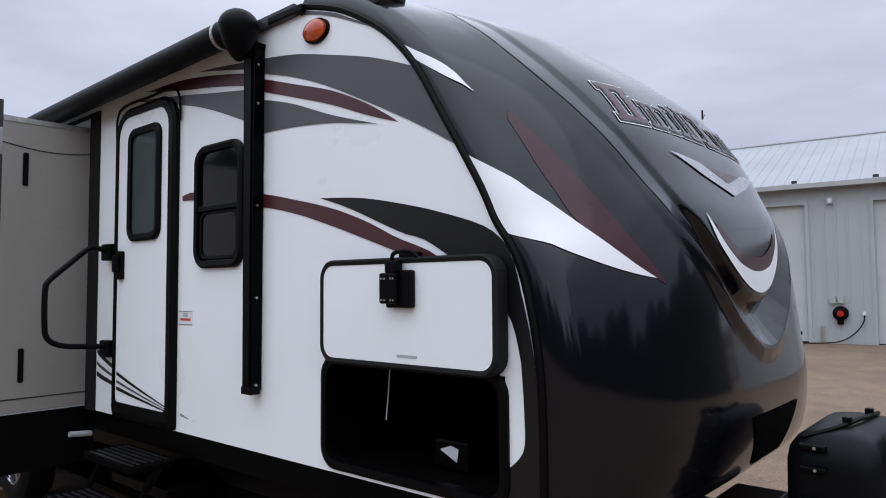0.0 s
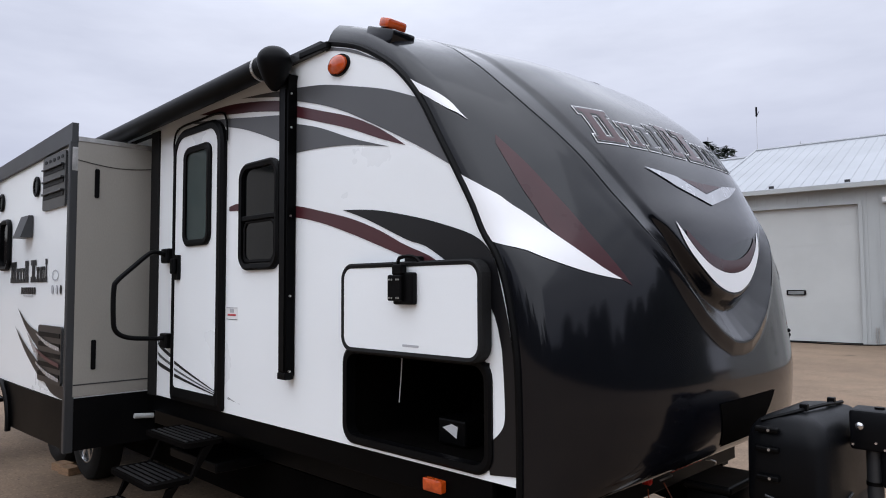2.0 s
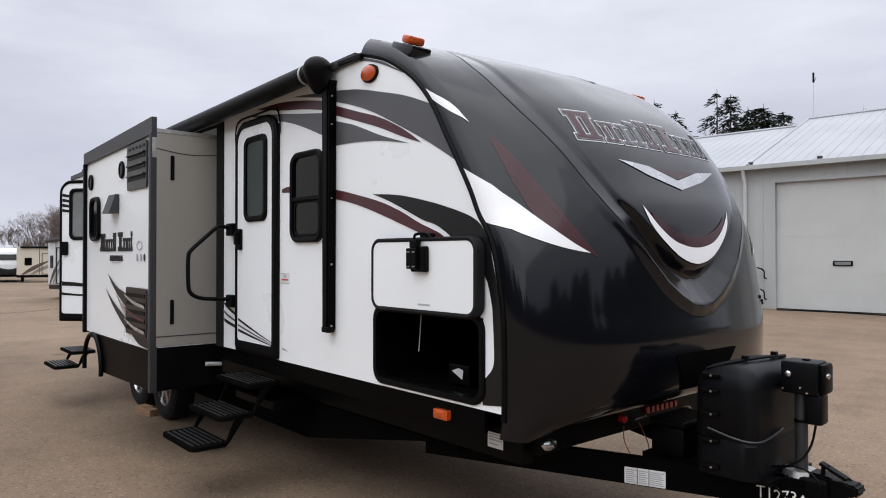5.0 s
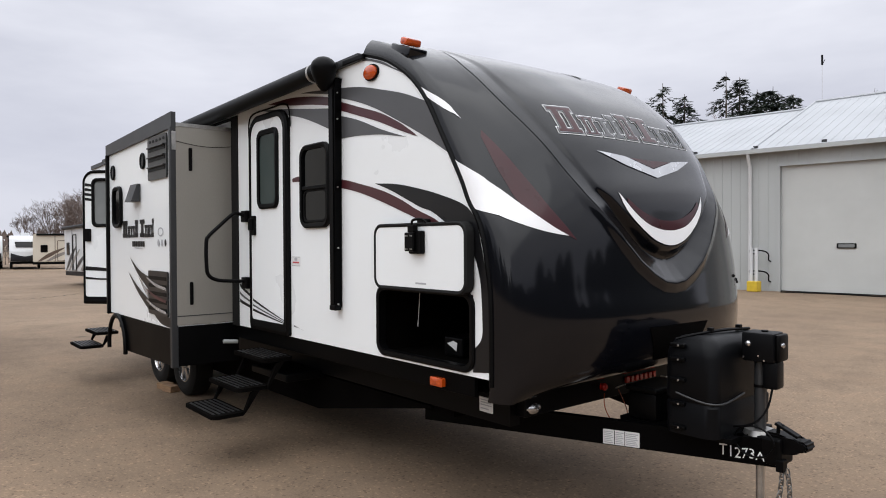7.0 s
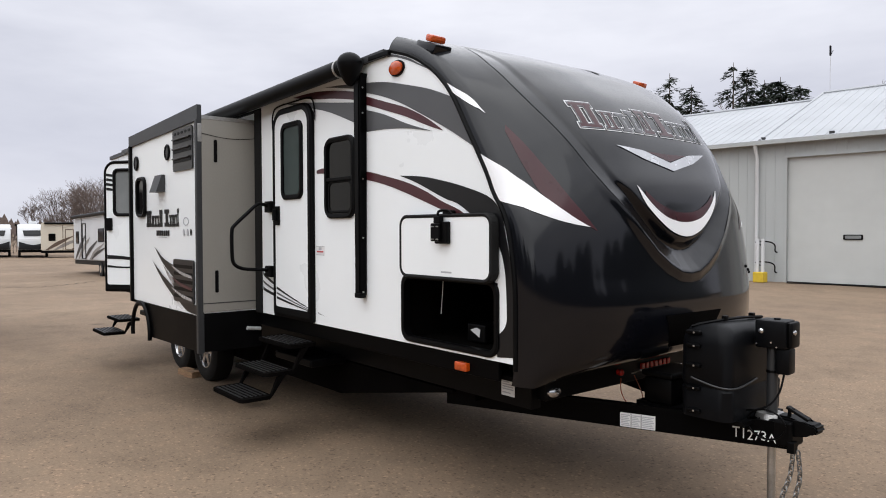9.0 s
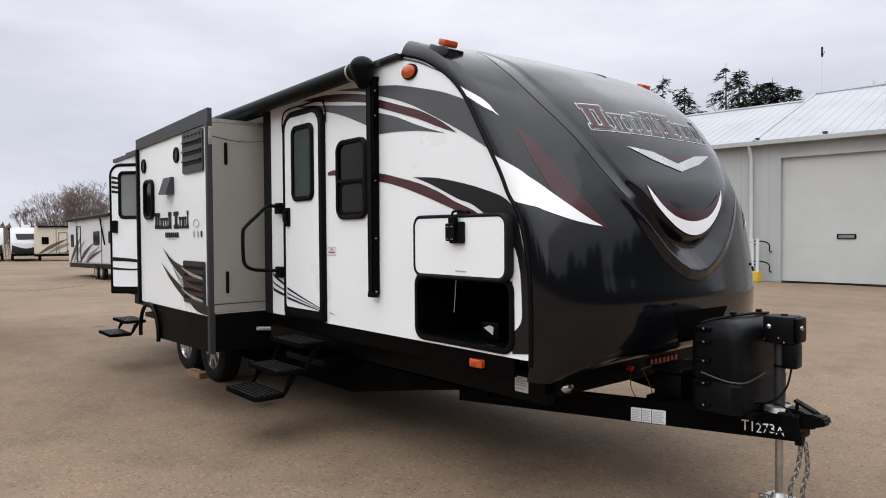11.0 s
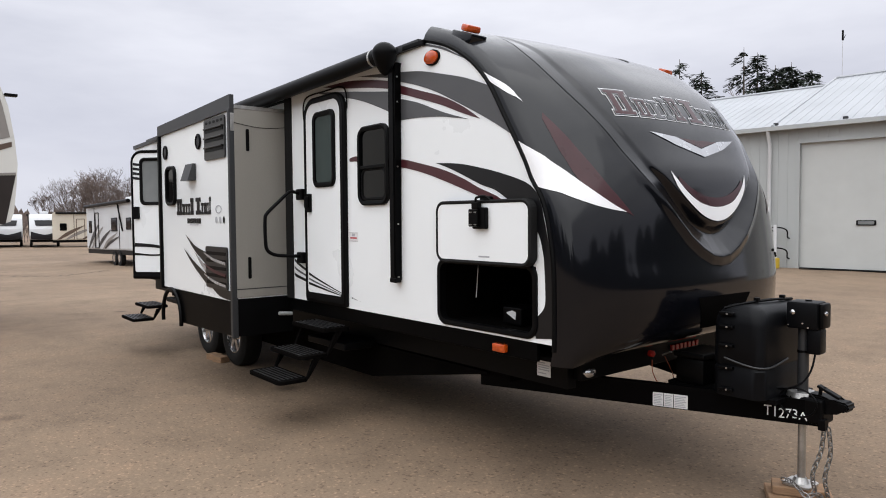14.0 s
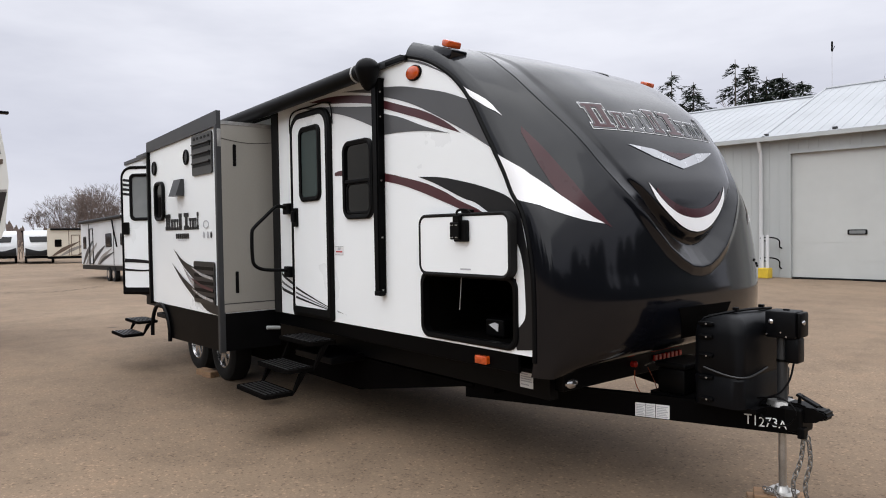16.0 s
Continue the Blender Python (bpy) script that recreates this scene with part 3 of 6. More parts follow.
# ---- graphics on the side wall ----
SIDE_GRAPHICS = [
    ("grey_swoosh", GREY, [(-1.09, 2.775), (-.81, 2.735), (-.56, 2.675), (-.32, 2.61), (-.105, 2.53)], [(-1.09, 2.71), (-.84, 2.64), (-.63, 2.565), (-.44, 2.48), (-.26, 2.395), (-.07, 2.30), (.10, 2.205)]),
    ("maroon_swoosh", MAROON, [(-1.09, 2.685), (-.81, 2.60), (-.58, 2.53), (-.39, 2.45), (-.26, 2.38), (-.18, 2.33)], [(-1.09, 2.625), (-.84, 2.55), (-.58, 2.47), (-.35, 2.385), (-.18, 2.33)]),
    ("grey_swoosh", GREY, [(-1.09, 2.585), (-.84, 2.52), (-.56, 2.42), (-.29, 2.34)], [(-1.09, 2.42), (-.89, 2.415), (-.73, 2.405), (-.54, 2.385), (-.29, 2.34)]),
    ("grey_swoosh", GREY, [(-1.64, 2.83), (-1.41, 2.81), (-1.20, 2.785), (-1.09, 2.775)], [(-1.64, 2.83), (-1.41, 2.79), (-1.20, 2.75), (-1.09, 2.72)]),
    ("maroon_swoosh", MAROON, [(-2.19, 2.83), (-1.81, 2.82), (-1.48, 2.78), (-1.20, 2.73), (-1.09, 2.70)], [(-2.19, 2.83), (-1.81, 2.765), (-1.48, 2.72), (-1.20, 2.67), (-1.09, 2.64)]),
    ("grey_swoosh", GREY, [(-2.37, 2.81), (-1.82, 2.74), (-1.48, 2.69), (-1.20, 2.65), (-1.09, 2.62)], [(-2.37, 2.81), (-1.82, 2.69), (-1.61, 2.64), (-1.42, 2.58), (-1.20, 2.50), (-1.09, 2.45)]),
    ("maroon_swoosh", MAROON, [(-1.76, 2.195), (-1.62, 2.20), (-1.08, 2.14), (-.82, 2.09), (-.56, 2.03), (-.35, 1.96), (-.20, 1.895), (-.04, 1.84), (.03, 1.805)], [(-1.76, 2.165), (-1.62, 2.155), (-1.08, 2.08), (-.82, 2.03), (-.57, 1.96), (-.35, 1.89), (-.18, 1.835), (-.06, 1.80), (.0, 1.775)]),
    ("black_swoosh", DECAL_BLACK, [(-.64, 2.08), (-.40, 2.06), (-.18, 2.02), (.03, 1.97), (.24, 1.90), (.33, 1.81), (.37, 1.68), (.40, 1.56)], [(-.64, 2.08), (-.45, 2.02), (-.17, 1.91), (-.06, 1.88), (.07, 1.81), (.25, 1.69), (.33, 1.59), (.365, 1.46)]),
    ("black_swoosh", DECAL_BLACK, [(.40, 1.56), (.425, 1.40), (.43, 1.2), (.43, 1.0)], [(.365, 1.46), (.375, 1.30), (.37, 1.18), (.305, 1.11)]),
    ("black_swoosh", DECAL_BLACK, [(.43, 1.0), (.30, 0.985)], [(.305, 1.11), (.295, 1.01)]),
    ("grey_swoosh", GREY, [(-.781, 2.925), (-.713, 2.905), (-.55, 2.852), (-.426, 2.79), (-.272, 2.718)], [(-.781, 2.90), (-.70, 2.885), (-.55, 2.835), (-.366, 2.753), (-.272, 2.715)]),
    ("maroon_tip", MAROON, [(-1.775, 2.19), (-1.76, 2.195)], [(-1.775, 2.17), (-1.76, 2.165)]),
]
for name, m, a, b in SIDE_GRAPHICS:
    bm = bm_new()
    strip(bm, a, b, on_side, 0.003)
    part(name, bm, m, trailer)
for k, (z0, w, m) in enumerate(((1.33, 0.030, DECAL_BLACK), (1.255, 0.022, GREY), (1.19, 0.030, DECAL_BLACK))):
    for x0, x1, d in ((-2.78, -2.525, 0.003), (-2.46, -1.88, 0.026), (-1.77, -1.68 + 0.03 * k, 0.003)):
        up, lo = [], []
        for j in range(9):
            x = x0 + (x1 - x0) * j / 8
            f = (x + 2.78) / 1.12
            z = z0 + (1.035 - z0) * f ** 0.75 if f > 0 else z0
            up.append((x, z + w * (1 - f) * 0.5))
            lo.append((x, z - w * (1 - f) * 0.5))
        bm = bm_new()
        strip(bm, up, lo, on_side, d, 12, 1)
        part("thin_stripe", bm, m, trailer)
bm = bm_new()
prism(bm, rrect(-1.80, -1.66, 1.515, 1.59, 0.004), on_side, 0, 0.0012)
st = part("dealer_sticker", bm, PAPER, trailer, "small dealer sticker with red print")
for u0, u1, v0, v1, m in ((-1.752, -1.708, 1.558, 1.580, INK), (-1.780, -1.680, 1.538, 1.550, RED_INK), (-1.795, -1.665, 1.5165, 1.5205, INK), (-1.795, -1.665, 1.584, 1.588, INK)):
    bm = bm_new()
    prism(bm, rrect(u0, u1, v0, v1, 0.003, 2), on_side, 0.0012, 0.0026)
    part("print_line", bm, m, st)

# ---- graphics on the cap, both sides alike ----
def near(y):
    return y


def far(y):
    return WIDTH - y


CAP_GRAPHICS = [
    ("white_sweep", DECAL_WHITE, [(.002, 2.18), (.02, 2.13), (.06, 2.04), (.11, 1.975), (.19, 1.87), (.29, 1.78), (.375, 1.728)], [(.002, 1.89), (.02, 1.865), (.07, 1.825), (.14, 1.79), (.22, 1.76), (.30, 1.74), (.375, 1.728)]),
    ("maroon_sweep", MAROON_GLOSS, [(.128, 2.33), (.176, 2.20), (.210, 2.10), (.245, 2.01), (.296, 1.89), (.362, 1.787), (.420, 1.705)], [(.114, 2.29), (.122, 2.11), (.136, 2.02), (.156, 1.925), (.205, 1.85), (.272, 1.787), (.418, 1.705)]),
    ("white_tick", DECAL_WHITE, [(.002, 2.67), (.015, 2.60), (.04, 2.52), (.055, 2.45), (.07, 2.40)], [(.002, 2.61), (.008, 2.56), (.02, 2.51), (.04, 2.45), (.07, 2.40)]),
]
for name, m, a, b in CAP_GRAPHICS:
    for side in (near, far):
        bm = bm_new()
        strip(bm, a, b, lambda y, z, d: on_cap(side(y), z, d), 0.0025 if m is MAROON_GLOSS else 0.0045, 40, 8)
        part(name, bm, m, trailer, smooth=True)
V_OUT = [(.775, 1.98), (.82, 1.88), (.93, 1.78), (1.07, 1.70), (1.22, 1.67), (1.37, 1.70), (1.51, 1.78), (1.62, 1.88), (1.665, 1.98)]
V_IN = [(.775, 1.98), (.88, 1.875), (1.00, 1.80), (1.12, 1.768), (1.22, 1.76), (1.32, 1.768), (1.44, 1.80), (1.56, 1.875), (1.665, 1.98)]
V_MID = [(.84, 1.95), (.93, 1.89), (1.04, 1.845), (1.13, 1.825), (1.22, 1.82), (1.31, 1.825), (1.40, 1.845), (1.51, 1.89), (1.60, 1.95)]
V_IN2 = [(.84, 1.918), (.90, 1.865), (1.01, 1.80), (1.12, 1.77), (1.22, 1.762), (1.32, 1.77), (1.43, 1.80), (1.54, 1.865), (1.60, 1.918)]
for name, m, a, b in (("white_crescent", DECAL_WHITE, V_OUT, V_IN), ("maroon_crescent", MAROON_GLOSS, V_MID, V_IN2)):
    bm = bm_new()
    strip(bm, a, b, on_cap, 0.004, 48, 6)
    part(name, bm, m, trailer, smooth=True)
for s in (near, far):
    bm = bm_new()
    strip(bm, [(.728, 2.225), (.97, 2.205), (1.22, 2.140)], [(.728, 2.225), (.94, 2.150), (1.22, 2.085)], lambda y, z, d: on_cap(s(y), z, d), 0.005, 24, 4, smooth=False)
    part("silver_chevron", bm, SILVER, trailer, "silver chevron badge", smooth=True)
    bm = bm_new()
    strip(bm, [(1.0, 2.200), (1.22, 2.195)], [(1.0, 2.200), (1.22, 2.146)], lambda y, z, d: on_cap(s(y), z, d), 0.005, 16, 4, smooth=False)
    part("maroon_badge", bm, MAROON_GLOSS, trailer, smooth=True)

# shade of the pocket above the gas bottles, laid on as a flat sheet
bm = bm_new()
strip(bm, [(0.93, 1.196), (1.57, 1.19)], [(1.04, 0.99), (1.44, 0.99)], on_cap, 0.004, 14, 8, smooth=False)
part("cap_recess", bm, DEEP_BLACK, trailer, "flat black sheet for the shade of the recess above the gas bottles")

# flat black patch paints the shaded side of the middle lamp's scoop
bm = bm_new()
strip(bm, [(1.19, 2.915), (1.23, 2.87), (1.25, 2.81)], [(1.19, 2.915), (1.34, 2.865), (1.25, 2.81)], on_cap, 0.003, 12, 3)
part("lamp_scoop", bm, BLACK, front_cap, "flat black patch for the shade in the middle clearance lamp's scoop", smooth=True)

# lettering on the cap becomes a row of plain slab-ended blocks: white edge, dark face, coloured core
def slab_block(u, w, lo, hi, stems, e):
    """Rectangles of one block: foot, head and upright bars, drawn in by e."""
    foot = (hi - lo) * 0.24
    out = [(u + e, u + w - e, lo + e, lo + foot - e), (u + e, u + w - e, hi - foot + e, hi - e)]
    bar = w * (0.34 if stems == 2 else 0.50)
    for k in range(stems):
        c = u + w * (0.5 if stems == 1 else 0.27 + 0.46 * k)
        out.append((c - bar / 2 + e, c + bar / 2 - e, lo + foot - e, hi - foot + e))
    return out


LETTERS = [(0.185, 2), (0.13, 2), (0.105, 1), (0.095, 1), (0.135, 2), (0.0, 0), (0.17, 1), (0.105, 1), (0.125, 2), (0.065, 1), (0.065, 1)]
u = 0.512
for k, (w, stems) in enumerate(LETTERS):
    if w == 0.0:
        u += 0.025
        continue
    top = 2.50 if k in (0, 4, 6, 10) else 2.45 if k != 3 else 2.48
    core = MAROON_GLOSS if k in (0, 1, 4, 6) else GREY
    for name, m, e, d in (("letter_edge", DECAL_WHITE, 0.0, 0.003), ("letter_face", DECAL_BLACK, 0.0045, 0.0045), ("letter_line", SILVER, 0.010, 0.006), ("letter_core", core, 0.0125, 0.0075)):
        bm = bm_new()
        for a, b, lo, hi in slab_block(u, w, 2.315, top, stems, e):
            if b - a > 0.002 and hi - lo > 0.002:
                strip(bm, [(a, hi), (b, hi)], [(a, lo), (b, lo)], on_cap, d, 4, 4, smooth=False)
        part(name, bm, m, trailer)
    u += w + 0.0105

# ---- door, window and storage bay in the side wall ----
def entry_door(at, slab, frame_outer, pane_rect, pane_mat):
    """An entry door: leaf with a framed window, handle and lock."""
    bm = bm_new()
    prism(bm, rrect(*slab, (0.03, 0.12, 0.12, 0.03)), at, -0.015, 0.022)
    leaf = part("entry_door", bm, WHITE, trailer, "white entry door with dark framed window")
    bm = bm_new()
    o, i = rrect(*frame_outer, (0.02, 0.16, 0.16, 0.02)), rrect(*slab, (0.03, 0.12, 0.12, 0.03))
    ring(bm, o, i, at, -0.02, 0.034, 0.010)
    part("door_frame", bm, BLACK, leaf, "black door frame")
    a, b, c, d = pane_rect
    bm = bm_new()
    ring(bm, rrect(a, b, c, d, 0.07), rrect(a + 0.04, b - 0.04, c + 0.04, d - 0.04, 0.045), at, 0.02, 0.045, 0.01)
    part("window_frame", bm, BLACK, leaf, "black window frame")
    bm = bm_new()
    prism(bm, rrect(a + 0.035, b - 0.035, c + 0.035, d - 0.035, 0.05), at, 0.023, 0.027)
    part("pane", bm, pane_mat, leaf, "grey-green pane with a drawn shade")
    return leaf


door = entry_door(on_side, (-2.482, -1.885, 1.05, 2.708), (-2.515, -1.812, 0.965, 2.758), (-2.34, -1.965, 1.975, 2.625), BLIND)
bm = bm_new()
prism(bm, rrect(-2.455, -2.39, 1.76, 1.925, 0.012), on_side, 0.02, 0.045)
box(bm, -2.445, -2.40, -0.075, -0.045, 1.80, 1.90, 0.008)
part("door_handle", bm, BLACK, door, "black paddle handle")

bm = bm_new()
ring(bm, rrect(-1.625, -1.195, 1.805, 2.425, 0.09), rrect(-1.59, -1.23, 1.84, 2.39, 0.06), on_side, 0, 0.03, 0.01)
window = part("window", bm, BLACK, trailer, "black framed sliding window")
bm = bm_new()
prism(bm, rrect(-1.595, -1.225, 1.835, 2.395, 0.06), on_side, 0.002, 0.008)
part("pane", bm, PANE, window, "dark tinted pane")
bm = bm_new()
box(bm, -1.60, -1.22, -0.022, -0.005, 2.09, 2.118, 0.004)
part("window_bar", bm, BLACK, window)
bm = bm_new()
ring(bm, rrect(-1.585, -1.235, 1.845, 2.09, 0.05), rrect(-1.565, -1.255, 1.865, 2.075, 0.04), on_side, 0.006, 0.016, 0.004)
part("sash", bm, BLACK, window)

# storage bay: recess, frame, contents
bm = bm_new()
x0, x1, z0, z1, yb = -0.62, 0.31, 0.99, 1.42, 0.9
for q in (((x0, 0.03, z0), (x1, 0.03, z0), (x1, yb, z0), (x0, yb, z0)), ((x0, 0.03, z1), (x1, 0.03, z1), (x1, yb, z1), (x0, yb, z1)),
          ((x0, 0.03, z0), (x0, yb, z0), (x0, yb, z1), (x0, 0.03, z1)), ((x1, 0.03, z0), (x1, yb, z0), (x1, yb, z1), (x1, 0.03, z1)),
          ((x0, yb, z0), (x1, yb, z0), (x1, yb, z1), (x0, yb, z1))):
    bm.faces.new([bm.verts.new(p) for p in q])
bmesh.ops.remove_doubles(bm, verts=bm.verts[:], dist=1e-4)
# the bay's inner shade comes from its near-black colour
bay = part("storage_bay", bm, DEEP_BLACK, trailer, "empty pass-through storage bay, its shade held in a near-black colour")
bm = bm_new()
ring(bm, rrect(-0.625, 0.315, 0.975, 1.43, 0.085), rrect(-0.59, 0.28, 1.01, 1.395, 0.06), on_side, -0.04, 0.016, 0.006)
part("bay_frame", bm, BLACK, bay, "black opening frame")
bm = bm_new()
tube(bm, [(-0.43, 0.20, 1.405), (-0.44, 0.20, 1.28), (-0.455, 0.20, 1.15)], 0.003, 6)
part("hanging_cord", bm, PAPER, bay)
bm = bm_new()
box(bm, -0.19, -0.02, 0.20, 0.40, 1.0, 1.115, 0.01)
charger = part("power_converter", bm, BLACK, bay, "black power unit with a white label")
bm = bm_new()
prism(bm, [(-0.155, 1.075), (-0.07, 1.035), (-0.062, 1.085), (-0.10, 1.095)], lambda u, v, d: Vector((u, 0.198 - d, v)), 0, 0.002)
part("unit_label", bm, PAPER, bay, "white printed label")
bm = bm_new()
prism(bm, ellipse(-0.02, 1.215, 0.006, 0.006, 10), lambda u, v, d: Vector((u, 0.88 - d, v)), 0, 0.01)
part("bay_screw", bm, STEEL, bay)

# its lifted hatch
bm = bm_new()
prism(bm, rrect(-0.545, 0.305, 1.425, 1.795, 0.055), on_side, 0.045, 0.066)
hatch = part("storage_hatch", bm, WHITE, trailer, "white baggage hatch held open against the wall")
bm = bm_new()
ring(bm, rrect(-0.562, 0.322, 1.408, 1.812, 0.07), rrect(-0.54, 0.30, 1.43, 1.79, 0.052), on_side, 0.012, 0.072, 0.008)
part("hatch_gasket", bm, RUBBER, hatch, "black rubber edge")
bm = bm_new()
box(bm, -0.155, -0.035, -0.10, -0.066, 1.63, 1.765, 0.008)
box(bm, -0.17, -0.085, -0.118, -0.095, 1.645, 1.755, 0.006)
box(bm, -0.145, -0.085, -0.115, -0.08, 1.755, 1.80, 0.006)
latch = part("hatch_latch", bm, BLACK, hatch, "black lock and hold-open catch")
for du in (-0.155, -0.14, -0.11, -0.097):
    for v in (1.735, 1.658):
        bm = bm_new()
        prism(bm, ellipse(du, v, 0.004, 0.004, 8), on_side, 0.118, 0.121)
        part("screw_head", bm, STEEL, hatch)
bm = bm_new()
tube(bm, smooth_path([(-0.13, -0.09, 1.785), (-0.11, -0.10, 1.825), (-0.06, -0.07, 1.83), (-0.02, -0.06, 1.80)]), 0.008, 6)
part("hold_back_cord", bm, BLACK, hatch, smooth=True)
bm = bm_new()
box(bm, -0.14, -0.06, -0.05, 0.0, 1.80, 1.835, 0.01)
part("hatch_hinge", bm, BLACK, hatch)
bm = bm_new()
prism(bm, rrect(-0.13, -0.03, 1.452, 1.462, 0.002, 1), on_side, 0.066, 0.0675)
part("hatch_print", bm, INK, hatch)

# lamps
def marker_lamp(name, at, u, v, ru, rv, label):
    bm = bm_new()
    prism(bm, ellipse(u, v, ru, rv), at, 0.0, 0.012)
    base = part(name, bm, BLACK, trailer, label, smooth=True)
    bm = bm_new()
    prism(bm, ellipse(u, v, ru * 0.86, rv * 0.84), at, 0.012, 0.026, dome=0.014)
    part("lens", bm, AMBER, base, "amber lens", smooth=True)


marker_lamp("marker_lamp", on_side, -0.665, 2.802, 0.082, 0.054, "amber oval marker lamp")
bm = bm_new()
prism(bm, rrect(-0.055, 0.055, 0.865, 0.915, 0.008), on_side, -0.004, 0.022, dome=0.006)
lamp = part("reflector_lamp", bm, AMBER, trailer, "small amber skirt lamp", smooth=True)
for yl in (0.10, WIDTH - 0.10):
    m = Matrix.Translation((-0.40, yl, 2.925)) @ Matrix.Rotation(radians(20), 4, "Y")
    bm = bm_new()
    box(bm, -0.10, 0.11, -0.07, 0.07, -0.07, 0.008, 0.012, m)
    base = part("clearance_lamp", bm, CAP, trailer, "roof clearance lamp on a moulded pad", smooth=True)
    bm = bm_new()
    box(bm, -0.03, 0.045, -0.06, 0.06, 0.010, 0.058, 0.014, m)
    part("lens", bm, AMBER, base, "amber lens", smooth=True)

# ---- awning ----
bm = bm_new()
tube(bm, [(-1.07, -0.135, 2.878), (-5.9, -0.135, 2.789)], 0.062, 20)
awning = part("awning", bm, BLACK, trailer, "rolled black awning", smooth=True)
bm = bm_new()
solid_strip(bm, [(-7.1, 2.79), (-1.05, 2.90)], [(-7.1, 2.83), (-1.05, 2.94)], on_side, 0.09, 0.025)
part("awning_flap", bm, FASCIA, awning, "dark awning flap")
bm = bm_new()
prism(bm, [(-1.120, 1.245), (-1.050, 1.245), (-1.040, 2.80), (-1.03, 2.83), (-1.14, 2.83), (-1.130, 2.80)], on_side, 0.006, 0.058)
arm = part("awning_arm", bm, GLOSS, awning, "black awning arm")
bm = bm_new()
prism(bm, rrect(-1.108, -1.062, 1.27, 2.76, 0.008), on_side, 0.058, 0.065)
part("awning_arm_cover", bm, BLACK, awning)
for v in (1.27, 1.66, 2.08, 2.55, 2.73):
    bm = bm_new()
    prism(bm, ellipse(0.04, v, 0.006, 0.006, 8), lambda u, v, d: Vector((-1.042 + d, -u, v)), -0.01, 0.005)
    part("arm_screw", bm, STEEL, awning)
bm = bm_new()
box(bm, -1.122, -1.046, -0.066, -0.012, 1.226, 1.262, 0.006)
part("arm_foot", bm, BLACK, awning)
bm = bm_new()
bmesh.ops.create_uvsphere(bm, u_segments=24, v_segments=14, radius=1.0)
for v in bm.verts:
    t = max(0.0, -v.co.z)
    v.co = Vector((-1.07 + v.co.x * 0.088 * (1 - 0.35 * t), -0.125 + v.co.y * 0.095 * (1 - 0.35 * t), 2.885 + (v.co.z * 0.085 if v.co.z > 0 else v.co.z * 0.155)))
part("awning_head", bm, BLACK, awning, "rounded black awning end cap", smooth=True)
bm = bm_new()
tube(bm, [(-1.175, -0.135, 2.874), (-1.195, -0.135, 2.874)], 0.066, 20)
part("awning_collar", bm, STEEL, awning)
bm = bm_new()
box(bm, -0.99, -0.74, -0.03, 0.0, 2.905, 2.94, 0.006)
part("gutter", bm, BLACK, awning)
bm = bm_new()
prism(bm, [(-5.80, 1.3), (-5.71, 1.3), (-5.71, 2.74), (-5.80, 2.74)], on_side, 0.008, 0.085)
part("awning_arm", bm, GLOSS, awning, "black awning arm")
bm = bm_new()
tube(bm, [(-5.9, -0.135, 2.789), (-5.95, -0.135, 2.788)], 0.066, 16)
part("awning_head", bm, BLACK, awning, smooth=True)

# ---- grab rail beside the door ----
bm = bm_new()
tube(bm, smooth_path([(-2.585, -0.03, 1.925), (-2.595, -0.08, 1.945), (-2.60, -0.14, 1.94), (-2.605, -0.25, 1.845), (-2.61, -0.345, 1.755), (-2.612, -0.365, 1.70), (-2.612, -0.365, 1.52), (-2.61, -0.35, 1.43), (-2.605, -0.28, 1.385), (-2.60, -0.15, 1.37), (-2.585, -0.03, 1.365)], 5), 0.016, 10)
rail = part("grab_rail", bm, BLACK, trailer, "black fold-out grab rail", smooth=True)
for z in (1.935, 1.36):
    bm = bm_new()
    box(bm, -2.65, -2.54, -0.05, 0.0, z - 0.06, z + 0.04, 0.01)
    part("rail_bracket", bm, BLACK, rail)

# ---- slide-out ----
bm = bm_new()
solid_strip(bm, [(-5.03, 0.95), (-2.945, 0.95)], [(-5.03, 2.655), (-2.945, 2.70)], on_slide, -0.005, -0.62)
slide = part("slide_out", bm, WHITE, trailer, "slide-out room extended from the side wall")
bm = bm_new()
prism(bm, rrect(-0.50, 0.08, 0.985, 2.705, 0.004, 1), on_slide_end, -0.002, 0.006)
end = part("slide_end_panel", bm, BEIGE, slide, "beige end panel")
bm = bm_new()
solid_strip(bm, [(-5.06, 2.645), (-2.935, 2.69)], [(-5.06, 2.76), (-2.935, 2.825)], on_slide, 0.02, -0.02)
part("slide_fascia", bm, FASCIA, slide, "dark grey top fascia")
bm = bm_new()
solid_strip(bm, [(-5.03, 2.66), (-2.93, 2.704)], [(-5.03, 2.69), (-2.93, 2.735)], on_slide, -0.02, -0.58)
part("slide_top_rail", bm, STEEL, slide, "bright aluminium top rail")
for x in (-5.055, -2.985):
    bm = bm_new()
    box(bm, x, x + 0.048, -0.548, -0.49, 0.62 if x > -4 else 0.93, 2.70 if x > -4 else 2.655, 0.006)
    part("slide_corner_trim", bm, FASCIA if x > -4 else BLACK, slide, "dark corner trim")
bm = bm_new()
box(bm, -2.93, -2.795, -0.012, 0.02, 0.955, 2.83, 0.004)
part("slide_seal", bm, RUBBER, slide, "black wall seal")
bm = bm_new()
box(bm, -2.95, -2.935, -0.535, -0.49, 2.50, 2.66, 0.003)
part("corner_clip", bm, STEEL, slide)
